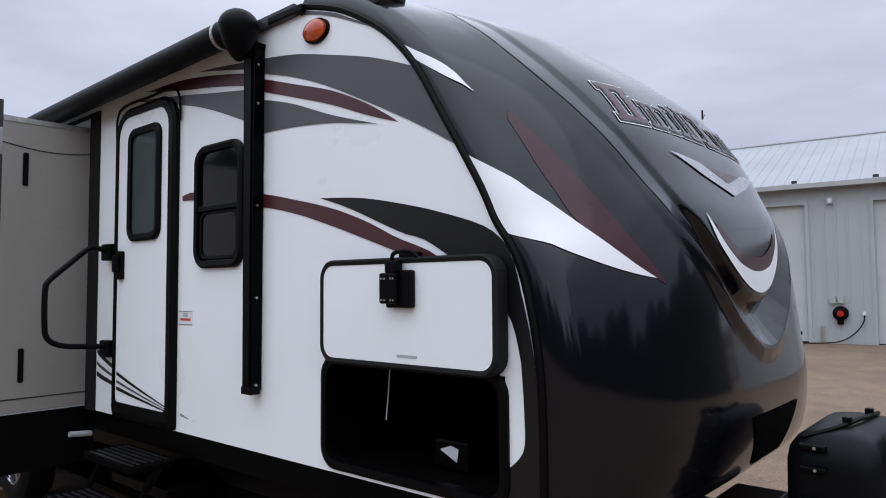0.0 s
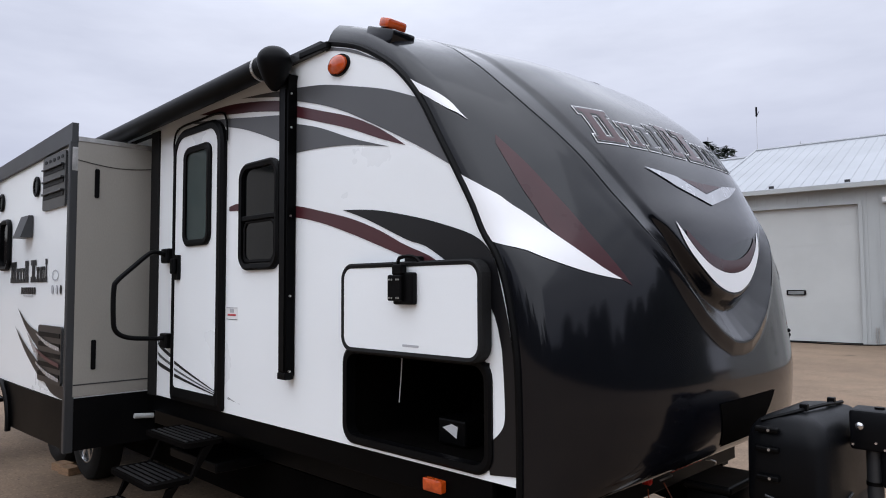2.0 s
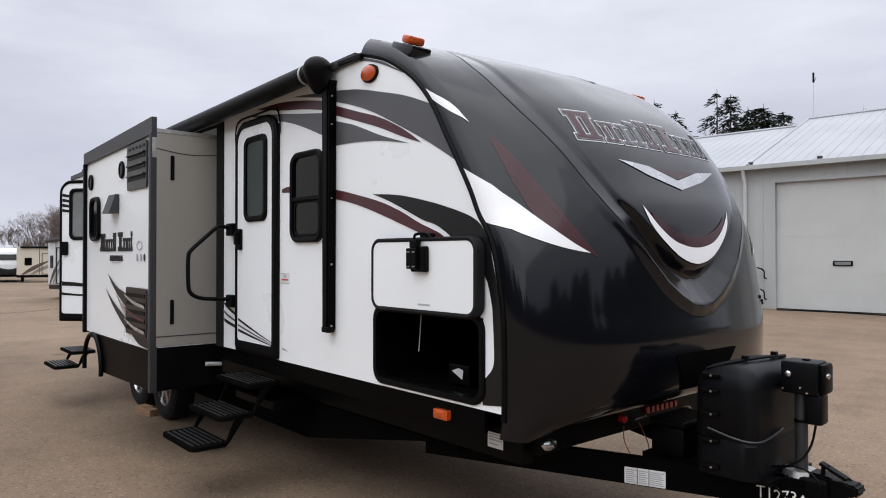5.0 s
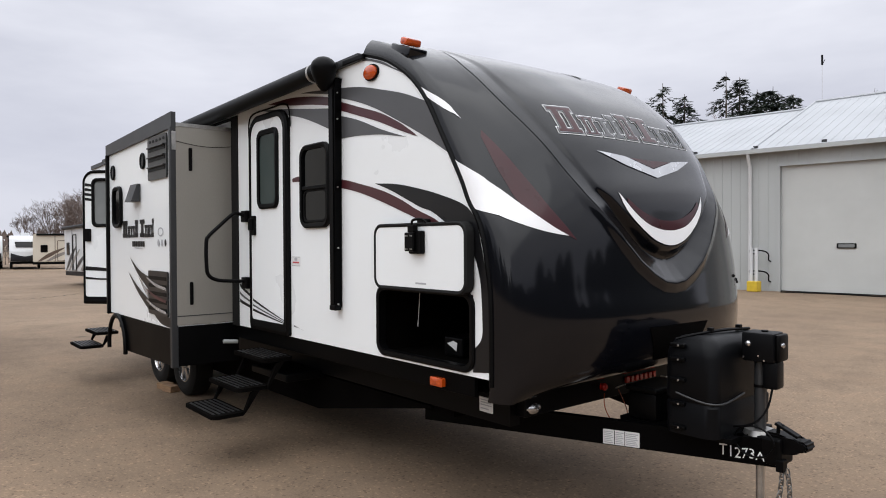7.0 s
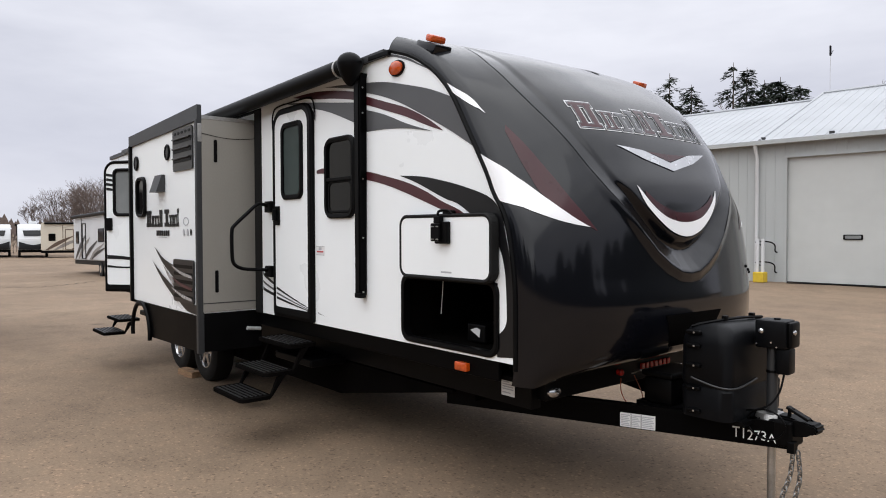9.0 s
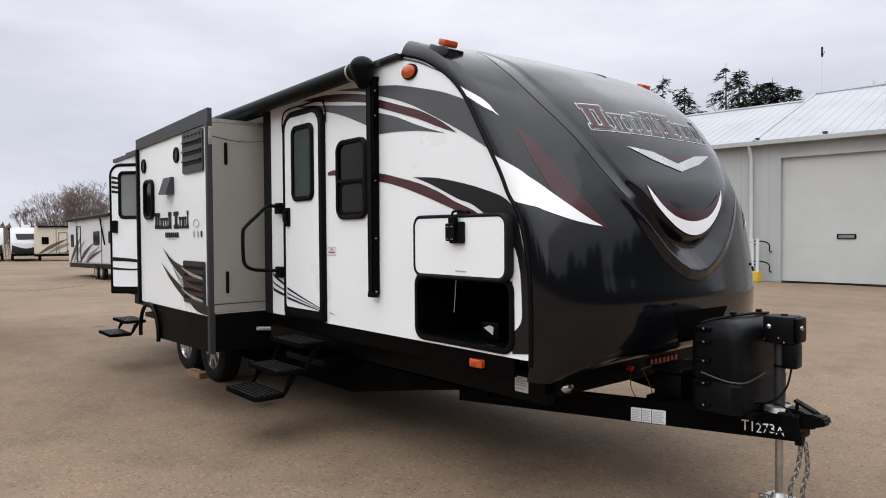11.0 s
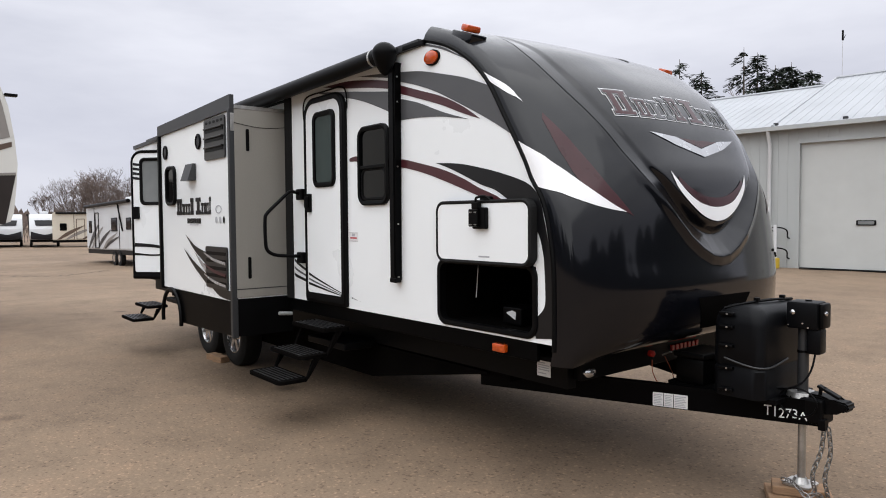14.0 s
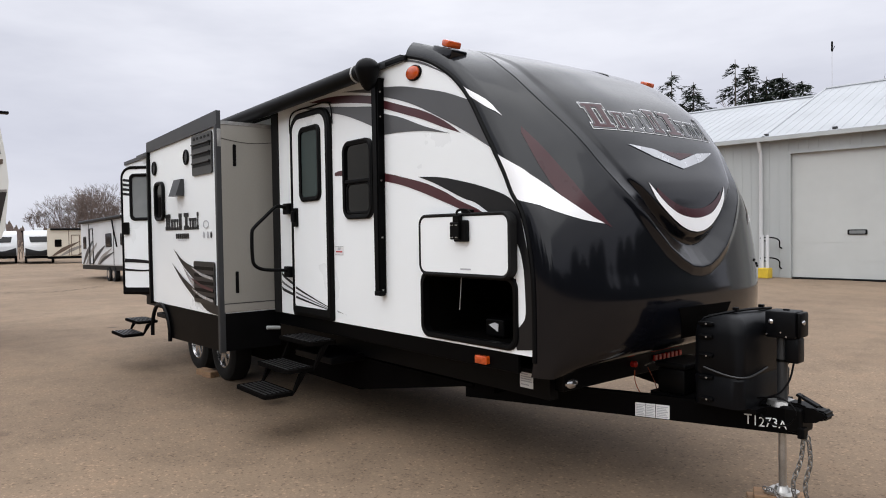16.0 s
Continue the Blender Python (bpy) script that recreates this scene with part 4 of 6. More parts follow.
for v in (2.425, 1.258):
    bm = bm_new()
    prism(bm, rrect(-0.392, -0.362, v - 0.10, v + 0.10, 0.01), on_slide_end, 0.006, 0.012)
    part("panel_slot", bm, BLACK, slide, "black slot cover")
bm = bm_new()
for k in range(12):
    y0, y1 = -0.50 + 0.55 * k / 12, -0.50 + 0.55 * (k + 1) / 12
    s0, s1 = -0.03 * math.sin(math.pi * k / 12), -0.03 * math.sin(math.pi * (k + 1) / 12)
    tube(bm, [(-2.932, y0, 2.575 + s0), (-2.932, y1, 2.575 + s1)], 0.0025, 5)
part("panel_cord", bm, BLACK, slide)
bm = bm_new()
box(bm, -2.945, -2.932, -0.50, 0.05, 1.06, 1.068)
part("panel_seam", bm, FASCIA, slide)
# lower skirt of the slide with the front half of the wheel arch
bm = bm_new()
lo, hi = [], []
for k in range(13):
    a = radians(90 - 90 * k / 12)
    lo.append((-4.72 + 0.32 * math.sin(radians(90 * k / 12)), 0.62 + 0.30 * math.cos(radians(90 * k / 12))))
    hi.append((-4.72 + 0.32 * math.sin(radians(90 * k / 12)), 0.945))
lo += [(-4.36, 0.60), (-2.95, 0.63)]
hi += [(-4.36, 0.945), (-2.95, 0.945)]
solid_strip(bm, lo, hi, on_slide, 0, -0.03)
part("slide_skirt", bm, GLOSS, slide, "black lower skirt")
bm = bm_new()
box(bm, -2.97, -2.94, -0.515, 0.05, 0.63, 0.975)
box(bm, -5.0, -2.97, -0.48, 0.05, 0.88, 0.95)
part("slide_floor", bm, BLACK, slide, "black slide floor")
bm = bm_new()
tube(bm, [(-4.70 + 0.31 * math.cos(radians(a)), -0.535, 0.62 + 0.32 * math.sin(radians(a))) for a in range(190, -11, -10)], 0.022, 8)
part("wheel_arch", bm, BLACK, slide, "black wheel arch moulding", smooth=True)

# vents, hood, window and print on the slide's face
def louvre(u0, u1, v0, v1, label):
    bm = bm_new()
    prism(bm, rrect(u0, u1, v0, v1, 0.025), on_slide, 0, 0.014)
    vent = part("fridge_vent", bm, VENT, slide, label)
    return vent


louvre(-3.605, -3.085, 2.275, 2.665, "dark louvred refrigerator vent")
for v in (2.545, 2.455, 2.365):
    bm = bm_new()
    prism(bm, rrect(-3.575, -3.115, v - 0.014, v + 0.02, 0.006), on_slide, 0.014, 0.018)
    part("vent_slot", bm, BLACK, slide)
    bm = bm_new()
    box(bm, -3.575, -3.115, -0.555, -0.534, v + 0.018, v + 0.032, 0.003)
    part("vent_slat", bm, VENT, slide)
for k in range(5):
    bm = bm_new()
    prism(bm, ellipse(-3.53 + 0.095 * k, 2.625, 0.028, 0.014, 10), on_slide, 0.014, 0.017)
    part("vent_hole", bm, BLACK, slide)
louvre(-3.625, -3.085, 1.045, 1.445, "dark louvred lower vent")
for k, v in enumerate((1.385, 1.315, 1.245, 1.175, 1.105)):
    bm = bm_new()
    prism(bm, rrect(-3.60, -3.11, v - 0.02, v + 0.012, 0.006), on_slide, 0.014, 0.018)
    part("vent_slot", bm, BLACK, slide)
for k, v in enumerate((1.31, 1.20, 1.10)):
    bm = bm_new()
    strip(bm, [(-3.66, v + 0.075), (-3.40, v + 0.025), (-3.11, v - 0.005)], [(-3.66, v + 0.062), (-3.40, v - 0.005), (-3.11, v - 0.03)], on_slide, 0.020, 12, 1)
    part("vent_stripe", bm, SILVER if k != 1 else MAROON, slide)
for u, v in ((-3.79, 2.48), (-4.83, 2.45)):
    bm = bm_new()
    ring(bm, ellipse(u, v, 0.068, 0.078, 18), ellipse(u, v, 0.046, 0.054, 18), on_slide, 0, 0.018, 0.005)
    spk = part("round_speaker", bm, BLACK, slide, "round black outdoor speaker", smooth=True)
    bm = bm_new()
    prism(bm, ellipse(u, v, 0.046, 0.054, 18), on_slide, 0.004, 0.008)
    for k in range(4):
        box(bm, u - 0.045, u + 0.045, -0.53, -0.525, v - 0.034 + 0.022 * k, v - 0.028 + 0.022 * k)
    part("speaker_grille", bm, FASCIA, slide)
bm = bm_new()
ring(bm, rrect(-4.81, -4.50, 1.86, 2.29, 0.085), rrect(-4.775, -4.535, 1.895, 2.255, 0.06), on_slide, 0, 0.03, 0.01)
sw = part("slide_window", bm, BLACK, slide, "small black framed window")
bm = bm_new()
prism(bm, rrect(-4.78, -4.53, 1.89, 2.26, 0.06), on_slide, 0.002, 0.008)
part("pane", bm, PANE, slide, "dark tinted pane")
bm = bm_new()
vs0 = [(-4.11, 2.10), (-3.89, 2.10), (-3.89, 2.27), (-4.11, 2.27)]
a = [bm.verts.new(on_slide(u, v, 0)) for u, v in vs0]
b = [bm.verts.new(on_slide(u, v, 0.085 if v < 2.2 else 0.03)) for u, v in vs0]
for k in range(4):
    bm.faces.new((a[k], a[(k + 1) % 4], b[(k + 1) % 4], b[k]))
bm.faces.new(b)
part("range_hood_vent", bm, FASCIA, slide, "dark range hood vent")
# lettering becomes plain slab-ended blocks
u = -4.50
for k, (w, stems) in enumerate(((0.17, 2), (0.085, 2), (0.075, 1), (0.065, 1), (0.095, 2), (0.0, 0), (0.14, 1), (0.07, 1), (0.085, 2), (0.045, 1), (0.045, 1))):
    if w:
        bm = bm_new()
        for a, b, lo, hi in slab_block(u, w, 1.755, 1.925 if k in (0, 4, 6, 10) else 1.87, stems, 0.0):
            prism(bm, [(a, lo), (b, lo), (b, hi), (a, hi)], on_slide, 0, 0.0015)
        part("letter_block", bm, DECAL_BLACK, slide)
    u += (w or 0.05) + 0.008
for k in range(7):
    bm = bm_new()
    prism(bm, rrect(-4.17 + 0.058 * k, -4.17 + 0.058 * k + 0.044, 1.665, 1.718, 0.003, 1), on_slide, 0, 0.0015)
    part("letter_block", bm, DECAL_BLACK, slide)
bm = bm_new()
prism(bm, rrect(-4.10, -3.84, 1.648, 1.655, 0.002, 1), on_slide, 0, 0.0015)
part("small_print", bm, INK, slide)
bm = bm_new()
ring(bm, ellipse(-3.30, 1.80, 0.075, 0.04), ellipse(-3.30, 1.80, 0.062, 0.03), on_slide, 0, 0.0015)
part("oval_emblem", bm, INK, slide)
for u, ru, m in ((-3.36, 0.025, INK), (-3.26, 0.022, INK), (-3.17, 0.02, DECAL_BLACK)):
    bm = bm_new()
    prism(bm, ellipse(u, 1.70, ru, 0.032, 14), on_slide, 0, 0.002)
    part("small_emblem", bm, m, slide)
for name, m, a, b in (
        ("black_swoosh", DECAL_BLACK, [(-4.24, 1.555), (-3.95, 1.44), (-3.62, 1.38)], [(-4.24, 1.555), (-3.98, 1.395), (-3.62, 1.25)]),
        ("silver_swoosh", SILVER, [(-3.98, 1.385), (-3.80, 1.30), (-3.62, 1.24)], [(-3.98, 1.385), (-3.80, 1.255), (-3.62, 1.16)]),
        ("black_swoosh", DECAL_BLACK, [(-4.31, 1.41), (-4.0, 1.28), (-3.62, 1.16)], [(-4.31, 1.41), (-4.0, 1.225), (-3.62, 1.06)]),
        ("black_swoosh", DECAL_BLACK, [(-3.50, 1.045), (-3.20, 1.045), (-3.0, 1.045)], [(-3.50, 1.045), (-3.30, 0.975), (-3.0, 0.955)])):
    bm = bm_new()
    strip(bm, a, b, on_slide, 0.003)
    part(name, bm, m, slide)

# ---- rear entry door, standing open ----
D0, D1 = Vector((-6.45, -0.46, 0)), Vector((-5.93, -0.01, 0))
DU = (D1 - D0).normalized()
DN = Vector((DU.y, -DU.x, 0))


def on_rear_door(u, v, d):
    return D0 + DU * u + DN * d + Vector((0, 0, v))


rear = entry_door(on_rear_door, (0.03, 0.62, 1.03, 2.57), (0.0, 0.65, 0.94, 2.61), (0.13, 0.56, 1.90, 2.51), SHADE)
bm = bm_new()
prism(bm, rrect(0.045, 0.115, 1.72, 1.88, 0.014), on_rear_door, 0.02, 0.05)
part("door_handle", bm, BLACK, rear, "black paddle handle")
for k in range(4):
    bm = bm_new()
    strip(bm, [(0.035, 2.45 - 0.06 * k), (0.125, 2.435 - 0.06 * k)], [(0.035, 2.415 - 0.06 * k), (0.125, 2.405 - 0.06 * k)], on_rear_door, 0.026, 4, 1)
    part("black_stripe", bm, DECAL_BLACK, rear)
for v0, v1, w in ((1.36, 1.33, 0.05), (1.25, 1.27, 0.03)):
    bm = bm_new()
    strip(bm, [(0.035, v0 + w), (0.3, v0 + w - 0.02), (0.615, v1 + 0.012)], [(0.035, v0), (0.3, v0 - 0.01), (0.615, v1 - 0.02)], on_rear_door, 0.026, 8, 1)
    part("black_stripe", bm, DECAL_BLACK, rear)


# ---- folding steps ----
def entry_step(cx, treads, label):
    bm = bm_new()
    box(bm, cx - 0.32, cx + 0.32, -0.04, 0.3, 0.60, 0.66, 0.01)
    st = part("entry_step", bm, BLACK, trailer, label)
    prev = None
    for y, z in treads:
        bm = bm_new()
        prism(bm, rrect(cx - 0.30, cx + 0.30, -y - 0.13, -y + 0.13, 0.05), lambda u, v, d: Vector((u, -v, z + d)), -0.028, 0.0)
        part("tread", bm, DEEP_BLACK, st, "black metal tread", smooth=False)
        for k in range(6):
            bm = bm_new()
            box(bm, cx - 0.25, cx + 0.25, y - 0.105 + 0.038 * k, y - 0.088 + 0.038 * k, z, z + 0.006, 0.002)
            part("grip_strip", bm, TREAD, st)
        if prev:
            for sx in (-0.305, 0.275):
                bm = bm_new()
                (ya, za), (yb2, zb) = prev, (y, z)
                solid_strip(bm, [(ya - 0.02, za - 0.04), (yb2 + 0.10, zb - 0.03)], [(ya + 0.05, za - 0.02), (yb2 + 0.13, zb)], lambda u, v, d: Vector((cx + sx + d, u, v)), 0, 0.03)
                part("step_arm", bm, DEEP_BLACK, st)
        prev = (y, z)
    return st


entry_step(-2.15, ((-0.09, 0.80), (-0.30, 0.60), (-0.49, 0.425)), "black folding entry steps, lowered")
entry_step(-6.20, ((-0.33, 0.62), (-0.50, 0.47)), "black folding entry steps, lowered")

# ---- wheels ----
def wheel(cx, cy):
    at = lambda u, v, d: Vector((cx + u, cy - d, 0.355 + v))
    bm = bm_new()
    prof = [(0.195, -0.02), (0.20, 0.0), (0.25, 0.018), (0.31, 0.012), (0.345, -0.012), (0.355, -0.05), (0.355, -0.16), (0.34, -0.20), (0.20, -0.21)]
    n = 40
    rings = [[bm.verts.new(at(r * math.cos(2 * math.pi * k / n), r * math.sin(2 * math.pi * k / n), d)) for k in range(n)] for r, d in prof]
    for p, q in zip(rings, rings[1:]):
        for k in range(n):
            bm.faces.new((p[k], p[(k + 1) % n], q[(k + 1) % n], q[k]))
    tyre = part("wheel", bm, RUBBER, trailer, "black tyre on an alloy rim", smooth=True)
    bm = bm_new()
    prof = [(0.20, 0.002), (0.19, 0.004), (0.175, -0.03), (0.165, -0.08), (0.06, -0.09)]
    rings = [[bm.verts.new(at(r * math.cos(2 * math.pi * k / n), r * math.sin(2 * math.pi * k / n), d)) for k in range(n)] for r, d in prof]
    for p, q in zip(rings, rings[1:]):
        for k in range(n):
            bm.faces.new((p[k], p[(k + 1) % n], q[(k + 1) % n], q[k]))
    part("rim", bm, CHROME, tyre, "polished alloy rim", smooth=True)
    for k in range(6):
        a = 2 * math.pi * k / 6
        bm = bm_new()
        ca, sa = math.cos(a), math.sin(a)
        pts = [(0.03, -0.032), (0.185, -0.022), (0.185, 0.022), (0.03, 0.032)]
        prism(bm, [(r * ca - t * sa, r * sa + t * ca) for r, t in pts], at, -0.04, -0.008)
        part("spoke", bm, CHROME, tyre)
    bm = bm_new()
    prism(bm, ellipse(0, 0, 0.05, 0.05, 16), at, -0.05, 0.01, dome=0.01)
    part("hub_cap", bm, CHROME, tyre, smooth=True)


for cx in (-4.62, -5.46):
    for cy in (0.13, 2.10):
        wheel(cx, cy)
bm = bm_new()
tube(bm, [(-2.922, 0.03, 0.800), (-2.922, -0.10, 0.812)], 0.018, 12)
part("drain_pipe", bm, SIDING, trailer, "short grey drain pipe", smooth=True)

# ---- tongue, coupler, jack, gas cover ----
for s in (0, 1):
    f = (lambda y: y) if s == 0 else (lambda y: WIDTH - y)
    bm = bm_new()
    a, b = Vector((-0.60, 0.371, 0)), Vector((1.42, 1.17, 0))
    d = (b - a).normalized()
    nrm = Vector((d.y, -d.x, 0))
    pts = [a, b, b - nrm * 0.055, a - nrm * 0.055]
    lo = [bm.verts.new((p.x, f(p.y), 0.488)) for p in pts]
    hi = [bm.verts.new((p.x, f(p.y), 0.635)) for p in pts]
    for k in range(4):
        bm.faces.new((lo[k], lo[(k + 1) % 4], hi[(k + 1) % 4], hi[k]))
    bm.faces.new(lo)
    bm.faces.new(hi)
    tongue = part("tongue_rail", bm, GLOSS, trailer, "black steel A-frame rail")
    if s == 0:
        TA, TD, TN = a, d, nrm
        near_rail = tongue


def on_rail(u, v, d):
    return TA + TD * (u + 0.269) + TN * d + Vector((0, 0, v))


bm = bm_new()
prism(bm, rrect(0.959, 1.173, 0.493, 0.580, 0.003, 1), on_rail, 0.001, 0.003)
part("warning_label", bm, PAPER, near_rail, "white three-panel warning label")
for k in range(3):
    bm = bm_new()
    u0 = (0.966, 1.033, 1.094)[k]
    for j in range(7):
        prism(bm, rrect(u0, u0 + (0.054, 0.048, 0.070)[k] - 0.006 * (j % 3), 0.501 + 0.0105 * j, 0.506 + 0.0105 * j, 0.001, 1), on_rail, 0.003, 0.0042)
    part("print_line", bm, INK, near_rail)
for u0 in (1.025, 1.086):
    bm = bm_new()
    prism(bm, rrect(u0, u0 + 0.004, 0.495, 0.578, 0.001, 1), on_rail, 0.003, 0.0044)
    part("label_divider", bm, DECAL_BLACK, near_rail)
txt = bpy.data.curves.new("stock_writing", "FONT")
txt.body, txt.size, txt.extrude, txt.resolution_u = "T1273A", 0.088, 0.0006, 3
txt_ob = new("stock_writing_source", txt)
dg = bpy.context.evaluated_depsgraph_get()
txt_me = bpy.data.meshes.new_from_object(txt_ob.evaluated_get(dg))
bpy.data.objects.remove(txt_ob)
txt_me.materials.clear()
txt_me.materials.append(CHALK)
for v in txt_me.vertices:
    u0, v0 = v.co.x, v.co.y
    w = 0.004 * math.sin(u0 * 40)
    v.co = on_rail(1.605 + u0 * 0.80, 0.519 + v0 * (1.05 - 0.9 * u0) - 0.01 * u0 + w, 0.003 + v.co.z)
writing = new("stock_writing", txt_me)
writing.parent = near_rail
writing["label"] = "white hand-written stock number"

bm = bm_new()
box(bm, 1.25, 1.44, 1.14, 1.30, 0.50, 0.648, 0.015)
coup = part("coupler", bm, BLACK, trailer, "black hitch coupler")
bm = bm_new()
prism(bm, [(1.34, 0.53), (1.44, 0.565), (1.50, 0.588), (1.545, 0.592), (1.562, 0.604), (1.566, 0.63), (1.552, 0.648), (1.525, 0.652), (1.49, 0.645), (1.42, 0.668), (1.34, 0.67)], lambda u, v, d: Vector((u, 1.22 + d, v)), -0.052, 0.052)
bmesh.ops.bevel(bm, geom=bm.edges[:], offset=0.011, segments=2, affect="EDGES")
part("coupler_nose", bm, BLACK, coup, smooth=True)
bm = bm_new()
box(bm, -0.07, 0.06, -0.022, 0.022, -0.008, 0.008, 0.004, Matrix.Translation((1.455, 1.20, 0.690)) @ Matrix.Rotation(radians(24), 4, "Y"))
tube(bm, [(1.40, 1.20, 0.65), (1.405, 1.20, 0.715), (1.43, 1.20, 0.705)], 0.011, 8)
part("coupler_latch", bm, BLACK, coup)
bm = bm_new()
box(bm, 1.415, 1.455, 1.135, 1.19, 0.475, 0.54, 0.006)
part("chain_bracket", bm, BLACK, coup)

bm = bm_new()
tube(bm, [(1.295, 1.22, 0.60), (1.295, 1.22, 1.06)], 0.030, 20)
jack = part("tongue_jack", bm, FASCIA, trailer, "black electric tongue jack", smooth=True)
bm = bm_new()
tube(bm, [(1.29, 1.22, 0.63), (1.29, 1.22, 0.665)], [0.085, 0.075], 20)
part("jack_flange", bm, STEEL, jack, "steel mounting ring", smooth=True)
bm = bm_new()
tube(bm, [(1.295, 1.22, 0.895), (1.295, 1.22, 0.91)], 0.033, 20)
part("jack_band", bm, BLACK, jack)
HM = Matrix.Translation((1.318, 1.225, 0)) @ Matrix.Rotation(radians(4), 4, "Z")
bm = bm_new()
box(bm, -0.098, 0.075, -0.075, 0.075, 1.04, 1.20, 0.014, HM)
part("jack_head", bm, COVER, jack, "black jack housing", smooth=True)
bm = bm_new()
box(bm, 0.07, 0.102, -0.06, 0.07, 1.045, 1.195, 0.016, HM)
part("jack_end_cap", bm, BLACK, jack, smooth=True)
bm = bm_new()
box(bm, 0.005, 0.085, -0.05, 0.05, 0.895, 1.045, 0.014, HM)
part("jack_motor", bm, COVER, jack, smooth=True)
bm = bm_new()
prism(bm, ellipse(0, 0, 0.018, 0.018, 14), lambda u, v, d: HM @ Vector((u, v, 1.20 + d)), -0.004, 0.008)
part("jack_plug", bm, BLACK, jack, smooth=True)
bm = bm_new()
prism(bm, ellipse(-0.060, 1.137, 0.015, 0.015, 14), lambda u, v, d: HM @ Vector((u, -0.074 - d, v)), 0, 0.008, dome=0.006)
part("jack_bolt", bm, CHROME, jack, smooth=True)
bm = bm_new()
prism(bm, ellipse(-0.030, 1.137, 0.015, 0.015, 14), lambda u, v, d: HM @ Vector((0.101 + d, u, v)), 0, 0.008, dome=0.006)
part("jack_bolt", bm, CHROME, jack, smooth=True)
for du, dv in ((-0.085, 1.062), (-0.005, 1.075), (0.025, 1.052)):
    bm = bm_new()
    prism(bm, ellipse(du, dv, 0.005, 0.005, 8), lambda u, v, d: HM @ Vector((u, -0.074 - d, v)), 0, 0.004)
    part("jack_screw", bm, CHROME, jack)
bm = bm_new()
tube(bm, [(1.295, 1.22, 0.13), (1.295, 1.22, 0.60)], 0.0225, 18)
part("jack_leg", bm, STEEL, jack, "zinc inner jack leg", smooth=True)
bm = bm_new()
prism(bm, rrect(1.21, 1.37, 1.14, 1.30, 0.03), lambda u, v, d: Vector((u, v, 0.105 + d)), 0, 0.012)
tube(bm, [(1.29, 1.22, 0.115), (1.29, 1.22, 0.15)], [0.05, 0.032], 16)
part("jack_foot", bm, STEEL, jack, "zinc foot plate")
bm = bm_new()
loop = [(1.325 + 0.105 * math.cos(radians(a)), 1.085, 0.625 + 0.082 * math.sin(radians(a))) for a in range(120, 500, 20)]
tube(bm, smooth_path([(1.37, 1.20, 0.895), (1.36, 1.17, 0.80), (1.33, 1.12, 0.73)] + loop + [(1.20, 1.09, 0.68), (1.10, 1.06, 0.645)], 3), 0.0058, 6)
part("jack_cable", bm, BLACK, jack, "black coiled cable", smooth=True)

# safety chains: linked loops hanging from the bracket
def chain(pts):
    path = resample_3d(smooth_path(pts, 6), 0.030)
    bm = bm_new()
    for k, (p, d) in enumerate(path):
        up = Vector((0.3, 0.8, 0.2)) if k % 2 else Vector((0.8, -0.3, 0.1))
        side = d.cross(up).normalized()
        loop = []
        for a in range(0, 360, 36):
            loop.append(p + d * 0.024 * math.cos(radians(a)) + side * 0.013 * math.sin(radians(a)))
        loop.append(loop[0])
        tube(bm, loop, 0.0042, 5, caps=False)
    part("safety_chain", bm, CHAIN, coup, "hanging steel safety chain", smooth=True)


def resample_3d(pts, step):
    out, acc = [], 0.0
    for a, b in zip(pts, pts[1:]):
        seg = (b - a).length
        while acc <= seg and seg > 1e-6:
            out.append((a.lerp(b, acc / seg), (b - a).normalized()))
            acc += step
        acc -= seg
    return out


chain([(1.44, 1.16, 0.47), (1.43, 1.15, 0.35), (1.40, 1.12, 0.22), (1.41, 1.12, 0.12), (1.38, 1.08, 0.10), (1.30, 1.10, 0.145), (1.22, 1.12, 0.14)])
chain([(1.46, 1.18, 0.47), (1.47, 1.18, 0.34), (1.45, 1.16, 0.2), (1.46, 1.19, 0.06), (1.42, 1.16, 0.09), (1.40, 1.12, 0.11)])

# gas bottle cover
def cover_ring(z, inset, n=6):
    return [(u, v, z) for u, v in rrect(0.90 + inset, 1.21 - inset, 0.89 + inset, 1.55 - inset, 0.07 if inset < 0.05 else 0.05, n)]


bm = bm_new()
levels = [(0.635, 0.0), (0.80, -0.003), (0.812, 0.004), (0.822, 0.004), (0.834, -0.003), (1.06, 0.0), (1.11, 0.008), (1.145, 0.03), (1.165, 0.06), (1.175, 0.10)]
rings = [[bm.verts.new(p) for p in cover_ring(z, i)] for z, i in levels]
for p, q in zip(rings, rings[1:]):
    for k in range(len(p)):
        bm.faces.new((p[k], p[(k + 1) % len(p)], q[(k + 1) % len(p)], q[k]))
bm.faces.new(rings[-1])
gas = part("gas_bottle_cover", bm, COVER, trailer, "black plastic gas bottle cover", smooth=True)
for z in (0.675, 0.804, 0.935, 1.048, 1.125):
    bm = bm_new()
    box(bm, 0.955, 1.045, 0.868, 0.90, z - 0.011, z + 0.011, 0.006)
    part("cover_rib", bm, BLACK, gas)
    bm = bm_new()
    prism(bm, ellipse(1.010, z, 0.006, 0.006, 8), lambda u, v, d: Vector((u, 0.868 - d, v)), 0, 0.003)
    part("cover_rivet", bm, STEEL, gas)
bm = bm_new()
tube(bm, smooth_path([(0.96, 0.93, 1.15), (1.05, 1.0, 1.18), (1.10, 1.22, 1.19), (1.12, 1.45, 1.18)]), 0.009, 6)
box(bm, 1.06, 1.09, 1.08, 1.11, 1.18, 1.21, 0.004)
